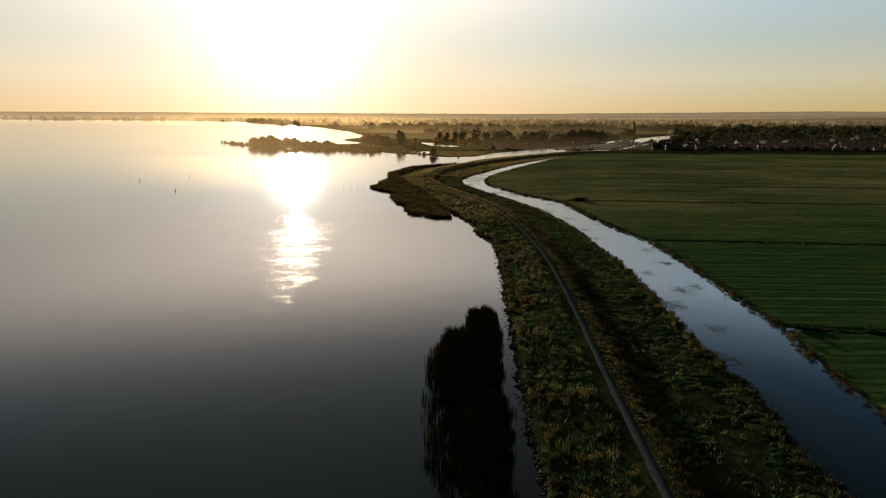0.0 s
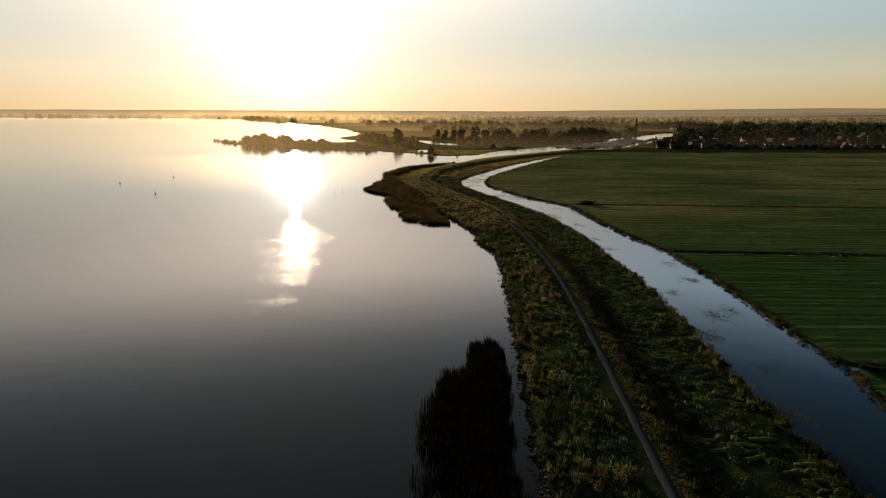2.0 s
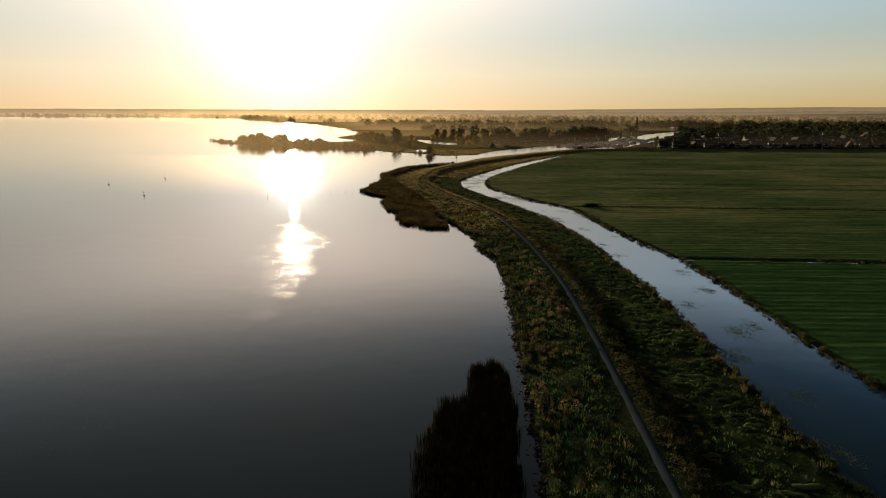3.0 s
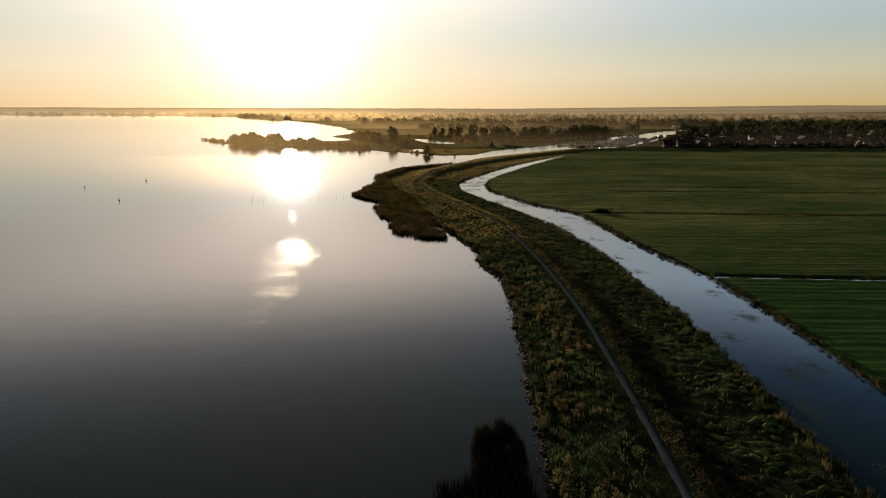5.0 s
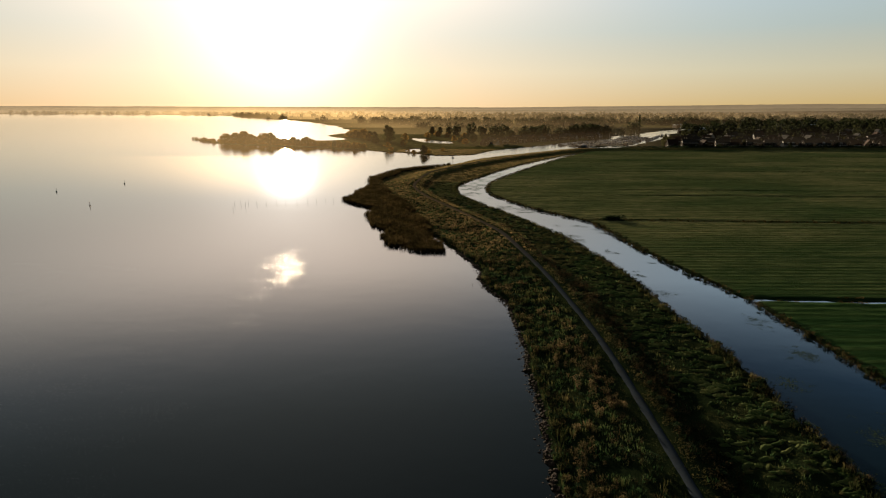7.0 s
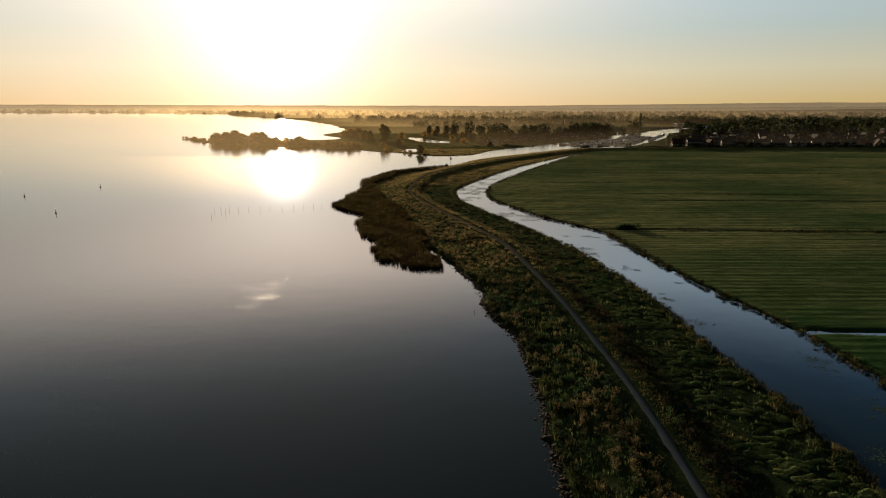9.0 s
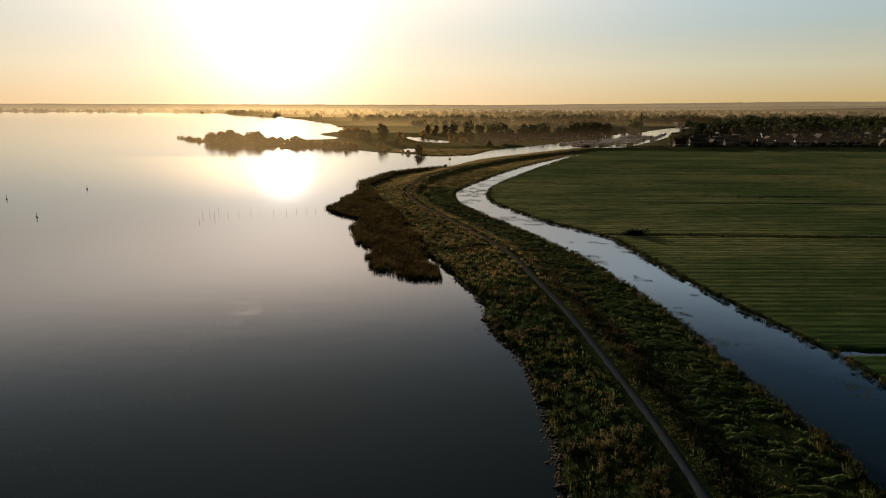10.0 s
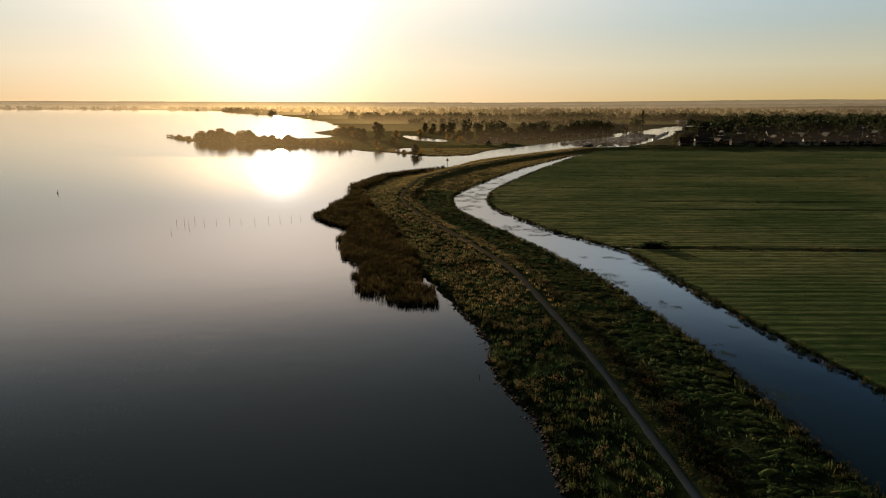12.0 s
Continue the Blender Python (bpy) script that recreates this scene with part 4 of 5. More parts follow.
# the wooded spit between the two parts of the lake
for k, x, y, s in (("wide", -266, 830, 1.15), ("wide", -254, 826, 1.5), ("wide", -242, 822, 1.45), ("wide", -233, 822, 1.1),
                   ("wide", -216, 815, 1.35), ("broad", -205, 806, 1.35), ("broad", -211, 820, 0.9), ("wide", -196, 800, 0.9), ("wide", -186, 796, 1.0),
                   ("wide", -176, 796, 0.95), ("broad", -168, 790, 0.85), ("wide", -159, 792, 0.95), ("wide", -149, 784, 0.95), ("shrub", -138, 776, 1.5),
                   ("shrub", -130, 772, 1.1), ("broad", -121, 762, 0.65), ("shrub", -113, 752, 1.2), ("shrub", -104, 748, 1.1), ("shrub", -95, 742, 1.5),
                   ("shrub", -290, 850, 0.9), ("shrub", -305, 872, 0.7), ("shrub", -322, 898, 0.8), ("shrub", -342, 926, 0.8), ("shrub", -350, 934, 0.6),
                   ("wide", -128, 985, 1.2), ("wide", -115, 975, 1.35), ("broad", -104, 965, 1.15), ("broad", -95, 950, 0.9), ("wide", -140, 1000, 0.8),
                   ("tall", -70, 872, 1.0), ("tall", -66, 876, 0.9), ("broad", -86, 850, 0.75), ("broad", -80, 838, 0.6), ("wide", -98, 900, 0.8),
                   ("broad", -17, 664, 0.75), ("shrub", -14, 668, 1.2), ("shrub", -27, 676, 0.9), ("shrub", -33, 690, 0.6), ("shrub", -52, 706, 0.9),
                   ("shrub", -60, 760, 1.4), ("shrub", -45, 800, 1.3), ("shrub", 2, 700, 0.8), ("shrub", 30, 830, 1.6), ("shrub", 18, 900, 1.5),
                   ("shrub", -50, 930, 1.8), ("shrub", -20, 985, 1.7), ("wide", 10, 1000, 0.7), ("wide", 35, 985, 0.7), ("wide", -5, 1030, 0.7)):
    tree_at(k, x, y, s * (rng.uniform(0.62, 0.84) if x < -100 else 0.92), wide=1.45 if x < -100 else 1.1)

# ---- houses ----
M["brick"] = m_plain("red_brown_brick", (0.040, 0.029, 0.024), 0.95, 0.05, 6.0, 0.4, 0.3, per_thing=0.5)
M["render"] = m_plain("white_render", (0.46, 0.45, 0.43), 0.95, 0.05, 3.0, 0.2, 0.1, per_thing=0.3)
M["tile"] = m_plain("dark_roof_tile", (0.040, 0.038, 0.038), 0.9, 0.08, 5.0, 0.4, 0.4, per_thing=0.5)
M["tile_red"] = m_plain("red_roof_tile", (0.058, 0.033, 0.026), 0.9, 0.08, 5.0, 0.4, 0.4, per_thing=0.4)
M["trim"] = m_plain("white_painted_wood", (0.78, 0.78, 0.76), 0.5, 0.5, 4.0, 0.12, 0.05)
M["pane"] = m_plain("dark_window_glass", (0.02, 0.024, 0.03), 0.06, 0.6, 2.0, 0.2, 0.0)
M["door"] = m_plain("green_painted_door", (0.05, 0.075, 0.06), 0.5, 0.5, 4.0, 0.2, 0.05)
M["hall"] = m_plain("pale_sheet_metal", (0.58, 0.60, 0.61), 0.4, 0.5, 1.0, 0.15, 0.1)


def box(bm, x0, x1, y0, y1, z0, z1, bevel=0.0):
    v = [bm.verts.new((x, y, z)) for z in (z0, z1) for x, y in ((x0, y0), (x1, y0), (x1, y1), (x0, y1))]
    fs = [bm.faces.new([v[i] for i in q]) for q in ((3, 2, 1, 0), (4, 5, 6, 7), (0, 1, 5, 4), (1, 2, 6, 5), (2, 3, 7, 6), (3, 0, 4, 7))]
    if bevel:
        bmesh.ops.bevel(bm, geom=list({e for f in fs for e in f.edges}), offset=bevel, segments=1, affect="EDGES")
    return v


def add_window(house, x, y, z, w, h, face=-1, side=False, label=""):
    """A framed window with one pane on a wall that faces y (or x, when side)."""
    t = 0.08

    def put(bm, a0, a1, z0, z1, d0, d1):
        if side:
            box(bm, *sorted((x + face * d0, x + face * d1)), y + a0, y + a1, z0, z1)
        else:
            box(bm, x + a0, x + a1, *sorted((y + face * d0, y + face * d1)), z0, z1)

    bm = bmesh.new()
    for a0, a1, z0, z1 in ((-w / 2, w / 2, z, z + t), (-w / 2, w / 2, z + h - t, z + h), (-w / 2, -w / 2 + t, z + t, z + h - t),
                           (w / 2 - t, w / 2, z + t, z + h - t), (-t / 2, t / 2, z + t, z + h - t)):
        put(bm, a0, a1, z0, z1, 0.003, 0.07)
    win = part("window", bm, M["trim"], house, label)
    bm = bmesh.new()
    put(bm, -w / 2 + t, w / 2 - t, z + t, z + h - t, 0.004, 0.03)
    part("pane", bm, M["pane"], win, "dark window glass")
    return win


def build_house(name, w, d, eave, ridge, wall, roof, label, dormer=0, gable_front=False, seed=0):
    """A gabled house, w along the ridge and d across, its ridge along x (or along y when gable_front)."""
    g = random.Random(seed)
    root = tagged(new(name), label, "house", "village houses")
    bm = bmesh.new()
    v = [bm.verts.new(p) for p in ((-w / 2, -d / 2, -0.4), (w / 2, -d / 2, -0.4), (w / 2, d / 2, -0.4), (-w / 2, d / 2, -0.4),
                                   (-w / 2, -d / 2, eave), (w / 2, -d / 2, eave), (w / 2, d / 2, eave), (-w / 2, d / 2, eave),
                                   (-w / 2, 0, ridge), (w / 2, 0, ridge))]
    for q in ((0, 1, 5, 4), (2, 3, 7, 6), (1, 2, 6, 9, 5), (3, 0, 4, 8, 7), (4, 5, 9, 8), (6, 7, 8, 9)):
        bm.faces.new([v[i] for i in q])
    part("wall", bm, wall, root)
    slope = (ridge - eave) / (d / 2)
    for s in (-1, 1):
        bm = bmesh.new()
        o, th, ov = 0.35, 0.22, 0.25
        pts = []
        for x in (-w / 2 - ov, w / 2 + ov):
            pts.append([bm.verts.new(p) for p in ((x, s * (d / 2 + o), eave - slope * o + 0.02), (x, s * 0.0, ridge + 0.02),
                                                  (x, s * 0.0, ridge + 0.02 + th), (x, s * (d / 2 + o), eave - slope * o + 0.02 + th))])
        a, b = pts
        for k in range(4):
            bm.faces.new((a[k], a[(k + 1) % 4], b[(k + 1) % 4], b[k]))
        bm.faces.new(a), bm.faces.new(b[::-1])
        part("roof", bm, roof, root)
    for sx in (-1, 1):                                           # boards along the gable's edges
        bm = bmesh.new()
        x0, x1 = sorted((sx * (w / 2 + 0.27), sx * (w / 2 + 0.35)))
        for s in (-1, 1):
            lo, hi = (s * (d / 2 + 0.38), eave - slope * 0.38), (0.0, ridge + 0.02)
            v = [bm.verts.new((x, y, z + dz)) for x in (x0, x1) for (y, z), dz in ((lo, -0.05), (hi, -0.05), (hi, 0.25), (lo, 0.25))]
            for q in ((0, 1, 2, 3), (7, 6, 5, 4), (0, 4, 5, 1), (1, 5, 6, 2), (2, 6, 7, 3), (3, 7, 4, 0)):
                bm.faces.new([v[i] for i in q])
        part("bargeboard", bm, M["tile"], root, "dark painted bargeboard")
    bm = bmesh.new()
    cx = g.uniform(-0.3, 0.3) * w
    box(bm, cx - 0.4, cx + 0.4, -0.15, 0.5, ridge - 0.8, ridge + 1.0, 0.03)
    part("chimney", bm, M["brick"], root)
    bm = bmesh.new()
    box(bm, -w / 2 - 0.2, w / 2 + 0.2, -d / 2 - 0.50, -d / 2 - 0.36, eave - slope * 0.35 - 0.12, eave - slope * 0.35 + 0.08)
    part("gutter", bm, M["trim"], root, "white gutter board")
    n = max(2, int(w / 3.2))
    for i in range(n):
        x = -w / 2 + (i + 0.5) * w / n
        if i == n // 2:
            bm = bmesh.new()
            box(bm, x - 0.5, x + 0.5, -d / 2 - 0.06, -d / 2 - 0.003, 0.0, 2.1, 0.01)
            part("door", bm, M["door"], root, "painted front door")
        else:
            add_window(root, x, -d / 2, 0.75, 1.7, 1.45)
        if eave > 4.5:
            add_window(root, x, -d / 2, 3.5, 1.4, 1.2)
    for s in (-1, 1):
        add_window(root, s * w / 2, -1.5, 0.9, 1.3, 1.3, s, True)
        add_window(root, s * w / 2, 0.0, eave + 0.4, 1.2, 1.1, s, True)
    for i in range(dormer):
        x = (i - (dormer - 1) / 2) * w * 0.36
        z0 = eave + 1.0
        yf = -d / 2 + (z0 - eave) / slope - 0.2
        bm = bmesh.new()
        box(bm, x - 1.3, x + 1.3, yf, yf + 1.9, z0 - 0.3, z0 + 1.5)
        dm = part("dormer", bm, M["render"], root, "white flat-roofed dormer")
        bm = bmesh.new()
        box(bm, x - 1.5, x + 1.5, yf - 0.2, yf + 2.2, z0 + 1.504, z0 + 1.68)
        part("dormer_roof", bm, M["trim"], dm)
        add_window(root, x, yf, z0 + 0.1, 2.1, 1.15)
    if gable_front:
        for o in list(root.children_recursive):
            if o.parent == root:
                o.matrix_parent_inverse = Matrix.Rotation(math.pi / 2, 4, "Z")
    return root


HOUSES = [
    build_house("house", 13, 9, 3.0, 8.4, M["brick"], M["tile"], "brick house with a steep dark tiled roof and white dormer", 1, seed=1),
    build_house("house", 11, 9, 3.0, 8.8, M["brick"], M["tile_red"], "brick house with a steep red tiled roof", 0, seed=2),
    build_house("house", 14, 9, 2.9, 8.0, M["render"], M["tile"], "white rendered house with dark roof and two dormers", 2, seed=3),
    build_house("house", 10, 8.5, 3.1, 8.8, M["render"], M["tile"], "white gabled house with its gable to the meadow", 0, True, seed=4),
    build_house("house", 10, 8.5, 3.1, 9.0, M["brick"], M["tile_red"], "red brick house with its gable to the meadow", 0, True, seed=5),
    build_house("house", 16, 8.5, 5.3, 8.6, M["brick"], M["tile"], "two-storey brick terrace with a dark tiled roof", 0, seed=6),
]


def house_at(i, x, y, turn=0.0, size=1.0):
    src = HOUSES[i]
    m = pose(x, y, 0.5, 0, 0, turn) @ Matrix.Scale(size, 4)
    key = ("h", i)
    ob = copy_thing(src, m) if key in used else src
    used.add(key)
    ob.matrix_basis = m


for row, (y0, x0, x1, gap) in enumerate(((776, 268, 800, 19), (808, 280, 860, 21), (846, 300, 960, 24), (892, 330, 1020, 28), (950, 360, 1120, 33),
                                          (1025, 420, 1250, 42), (1120, 500, 1350, 55))):
    x = x0
    while x < x1:
        k = int(rng.choice([0, 1, 2, 3, 4, 5], p=[0.36, 0.26, 0.09, 0.06, 0.07, 0.16]))
        yy = y0 + (x - 268) * 0.045 + rng.normal(0, 2.0 + row)
        if not inside(np.array([x]), np.array([yy - 12]), lake)[0] and not inside(np.array([x - 14]), np.array([yy]), lake)[0]:
            house_at(k, x, yy, rng.normal(0, 5) + (90 if row > 1 and rng.uniform() < 0.25 else 0), rng.uniform(0.9, 1.1))
        x += gap * rng.uniform(0.8, 1.25)

# holiday cottages on the far side of the channel
for row in range(3):
    for i in range(15):
        t = (i + 0.5 + 0.5 * (row % 2)) / 15.5
        x, y = 45 + 205 * t + row * 6 + rng.normal(0, 2), 795 + 215 * t + row * 26 + rng.normal(0, 3)
        house_at(int(rng.choice([0, 1, 3, 4, 5])), x, y, rng.normal(35, 14), rng.uniform(0.72, 0.9))

# village trees
spots = []
for _ in range(380):
    y = 788 + 624 * rng.uniform() ** 1.1
    x = rng.uniform(265 + (y - 775) * 0.42, 600 + (y - 775) * 1.3)
    spots.append((x, y, "broad", rng.uniform(0.32, 0.66) + max(0.0, y - 950) * 0.0008))
for i in range(120):
    t = rng.uniform()
    x, y = 30 + 260 * t + rng.normal(0, 12), 850 + 260 * t + abs(rng.normal(0, 32))
    spots.append((x, y, "broad", rng.uniform(0.45, 0.85)))
for i in range(34):                                              # small garden trees before the first houses
    x = 262 + 15 * i + rng.normal(0, 4)
    spots.append((x, 764 + (x - 268) * 0.045 + rng.normal(0, 1.5), "broad", rng.uniform(0.2, 0.42)))
for i in range(46):                                              # the line of trees behind the cottages
    t = i / 45
    spots.append((-10 + 480 * t + rng.normal(0, 5), 1060 + 165 * t + rng.normal(0, 14), "broad", rng.uniform(0.8, 1.25)))
for i in range(150):                                             # undergrowth along the spit
    t = rng.uniform()
    spots.append((-335 + 250 * t, 912 - 168 * t ** 0.75 + rng.uniform(0, 10), "shrub", rng.uniform(0.5, 1.3) * (1.0 if t > 0.3 else 0.6)))
woods = [(x, y) for x, y, k, s in spots if y > 1000 and k != "shrub" and x > 20]
for x, y, k, s in spots:
    if (x, y) not in woods and not inside(np.array([x]), np.array([y - 4]), lake)[0]:
        tree_at(k, x, y, s)
tree_at("slim", 376, 1232, 1.25)
tree_at("slim", 790, 1400, 1.1)
tree_at("tall", 268, 800, 0.6)
tree_at("tall", 276, 806, 0.55)


def build_hall(w, d, h):
    root = tagged(new("industrial_hall"), "long low hall with a pale sheet-metal roof", "hall", "halls")
    bm = bmesh.new()
    box(bm, -w / 2, w / 2, -d / 2, d / 2, -0.5, h)
    part("wall", bm, M["brick"], root)
    bm = bmesh.new()
    a = [[bm.verts.new((x, y, z)) for y, z in ((-d / 2 - 0.5, h + 0.02), (0, h + 2.2), (d / 2 + 0.5, h + 0.02))] for x in (-w / 2 - 0.5, w / 2 + 0.5)]
    for k in range(2):
        bm.faces.new((a[0][k], a[1][k], a[1][k + 1], a[0][k + 1]))
    bmesh.ops.solidify(bm, geom=bm.faces[:], thickness=0.25)
    part("roof", bm, M["hall"], root)
    return root


hall = build_hall(46, 22, 6)
for i, (x, y, r) in enumerate(((480, 1240, 8), (560, 1310, -6), (640, 1220, 12), (760, 1350, 20), (880, 1500, -15), (560, 1480, 5), (450, 1160, 25))):
    m = pose(x, y, 0.5, 0, 0, r)
    if i:
        copy_thing(hall, m)
    else:
        hall.matrix_basis = m

# ---- marina ----
M["hull"] = m_plain("white_gelcoat", (0.50, 0.50, 0.50), 0.45, 0.3, 1.5, 0.12, 0.02, per_thing=0.5)
M["hull_dark"] = m_plain("blue_hull_paint", (0.03, 0.042, 0.07), 0.35, 0.5, 1.5, 0.2, 0.02)
M["metal"] = m_plain("grey_aluminium", (0.45, 0.46, 0.47), 0.35, 0.5, 2.0, 0.15, 0.02, metal=0.8)
M["wood"] = m_plain("weathered_wood", (0.16, 0.13, 0.10), 0.85, 0.2, 5.0, 0.45, 0.4)


def hull_mesh(l, b, free):
    bm = bmesh.new()
    rows = []
    for i in range(9):
        t = i / 8
        w = b / 2 * (1 - max(0, (t - 0.45) / 0.55) ** 2.2) * (0.86 + 0.14 * min(1, t * 4))
        x, up = (t - 0.5) * l, free * (1 + 0.35 * t * t)
        rows.append([bm.verts.new(p) for p in ((x, -max(w, 0.03), up), (x, -max(w * 0.8, 0.02), -0.1), (x, 0, -0.35), (x, max(w * 0.8, 0.02), -0.1), (x, max(w, 0.03), up))])
    for p, q in zip(rows[:-1], rows[1:]):
        for k in range(4):
            bm.faces.new((p[k], p[k + 1], q[k + 1], q[k]))
        bm.faces.new((p[4], p[0], q[0], q[4]))
    bm.faces.new(rows[0][::-1])
    return bm


def build_boat(l, b, sail, dark, label):
    root = tagged(new("sailing_boat" if sail else "motor_boat"), label, "boat", "marina boats")
    free = 0.8 if sail else 1.05
    part("hull", hull_mesh(l, b, free), M["hull_dark"] if dark else M["hull"], root, smooth=False)
    bm = bmesh.new()
    v = box(bm, -l * (0.12 if sail else 0.28), l * 0.2, -b * 0.32, b * 0.32, free + 0.02, free + (0.55 if sail else 1.5))
    for q in v[4:]:
        q.co.x = q.co.x * 0.82 - (0.05 * l if sail else 0.02 * l)
        q.co.y *= 0.82
    cab = part("cabin", bm, M["hull"], root, "white cabin")
    bm = bmesh.new()
    z = free + (0.25 if sail else 0.85)
    box(bm, -l * 0.2, l * 0.13, -b * 0.305, b * 0.305, z, z + (0.18 if sail else 0.42))
    part("cabin_window", bm, M["pane"], cab, "dark cabin windows")
    if sail:
        bm = bmesh.new()
        limb(bm, (l * 0.08, 0, free), (l * 0.08, 0, free + l * 1.25), 0.09, 0.06, 6)
        mast = part("mast", bm, M["metal"], root, "slim aluminium mast")
        bm = bmesh.new()
        limb(bm, (l * 0.07, 0, free + 1.2), (-l * 0.38, 0, free + 1.1), 0.11, 0.09, 6)
        part("boom", bm, M["hull_dark"], root, "boom with a furled sail")
    else:
        bm = bmesh.new()
        for s in (-1, 1):
            limb(bm, (l * 0.2, s * b * 0.34, free + 0.55), (l * 0.46, 0, free + 0.95), 0.025, 0.025, 4)
            limb(bm, (l * 0.2, s * b * 0.34, free), (l * 0.2, s * b * 0.34, free + 0.55), 0.02, 0.02, 4)
        part("rail", bm, M["metal"], root, "thin metal bow rail")
        bm = bmesh.new()
        box(bm, -l * 0.46, -l * 0.27, -b * 0.33, b * 0.33, free + 0.02, free + 1.15, 0.12)
        part("canopy", bm, M["hull_dark"], root, "dark blue cockpit canopy")
    return root


BOATS = [build_boat(9.5, 3.2, False, False, "white motor cruiser with a dark canopy moored"), build_boat(11, 3.6, False, True, "blue hulled motor cruiser with a white cabin"),
         build_boat(8.5, 2.8, True, False, "white sailing yacht with bare mast moored"), build_boat(7, 2.5, False, False, "small white cabin boat moored")]
place = []
for row, off in enumerate((6, 24, 42)):
    for i in range(16):
        t = (i + 0.5) / 16
        x, y = 165 + 100 * t - off * 0.55, 772 + 100 * t + off * 0.75 + 12 * math.sin(t * 3)
        place.append((x + rng.normal(0, 0.8), y + rng.normal(0, 0.8), 130 + rng.normal(0, 6)))
for i in range(14):
    t = i / 13
    place.append((282 + 90 * t, 905 + 190 * t, 62 + rng.normal(0, 8)))
for row in range(4):
    for i in range(13):
        t = (i + 0.5) / 13
        place.append((214 + 102 * t - row * 8.5 + rng.normal(0, 1.0), 802 + 200 * t + row * 4.5 + rng.normal(0, 1.0), 154 + rng.normal(0, 7)))
seen_kinds = set()
for x, y, r in place:
    dd_ = outside_by(np.array([x]), np.array([y]), lake)[0]
    if dd_ > -2.5:
        continue
    k = int(rng.choice([0, 1, 2, 3], p=[0.36, 0.16, 0.26, 0.22]))
    m = pose(x, y, 0.05, 0, 0, r + (180 if rng.uniform() < 0.4 else 0)) @ Matrix.Scale(rng.uniform(0.85, 1.15), 4)
    ob = copy_thing(BOATS[k], m) if k in seen_kinds else BOATS[k]
    seen_kinds.add(k)
    ob.matrix_basis = m


def build_jetty(a, b):
    root = tagged(new("jetty"), "weathered wooden mooring jetty between the boats", "jetty", "jetties")
    a, b = Vector((*a, 0)), Vector((*b, 0))
    l = (b - a).length
    root.matrix_basis = Matrix.Translation(a) @ Matrix.Rotation(math.atan2(b.y - a.y, b.x - a.x), 4, "Z")
    bm = bmesh.new()
    box(bm, 0, l, -0.8, 0.8, 0.45, 0.6)
    part("deck", bm, M["wood"], root)
    n = int(l / 8) + 1
    for i in range(n):
        for s in (-1, 1):
            bm = bmesh.new()
            limb(bm, (i * l / n + 1, s * 0.95, -1.2), (i * l / n + 1, s * 0.95, 1.5), 0.13, 0.12, 6)
            part("pile", bm, M["wood"], root)


for off in (15, 33):
    build_jetty((163 - off * 0.55, 772 + off * 0.75), (258 - off * 0.55, 868 + off * 0.75))

# ---- marks in the water ----
M["buoy_dark"] = m_plain("dark_green_buoy_paint", (0.03, 0.05, 0.04), 0.5, 0.4, 3.0, 0.4, 0.05)
M["buoy_red"] = m_plain("faded_red_buoy_paint", (0.22, 0.04, 0.03), 0.5, 0.4, 3.0, 0.4, 0.05)


def build_buoy(x, y, paint, lean, label):
    root = tagged(new("buoy"), label, "buoy", "lake buoys")
    root.matrix_basis = pose(x, y, 0, lean, lean * 0.6, 20) @ Matrix.Scale(0.72, 4)
    bm = bmesh.new()
    bmesh.ops.create_cone(bm, cap_ends=True, segments=14, radius1=0.55, radius2=0.42, depth=1.0, matrix=Matrix.Translation((0, 0, 0.2)))
    bmesh.ops.bevel(bm, geom=[e for e in bm.edges if abs(e.verts[0].co.z - e.verts[1].co.z) < 1e-4], offset=0.1, segments=2, affect="EDGES")
    part("float", bm, paint, root, smooth=True)
    bm = bmesh.new()
    limb(bm, (0, 0, 0.65), (0.05, 0, 2.3), 0.14, 0.07, 8)
    part("spar", bm, paint, root)
    bm = bmesh.new()
    bmesh.ops.create_cone(bm, cap_ends=True, segments=10, radius1=0.28, radius2=0.05, depth=0.5, matrix=Matrix.Translation((0.05, 0, 2.5)))
    part("topmark", bm, paint, root)


build_buoy(-205.5, 393.7, M["buoy_dark"], 4, "dark green spar buoy with a cone topmark on the lake")
build_buoy(-161, 347, M["buoy_red"], -5, "dark red spar buoy with a cone topmark on the lake")
build_buoy(-187.3, 429, M["buoy_dark"], 8, "leaning dark green spar buoy on the lake")

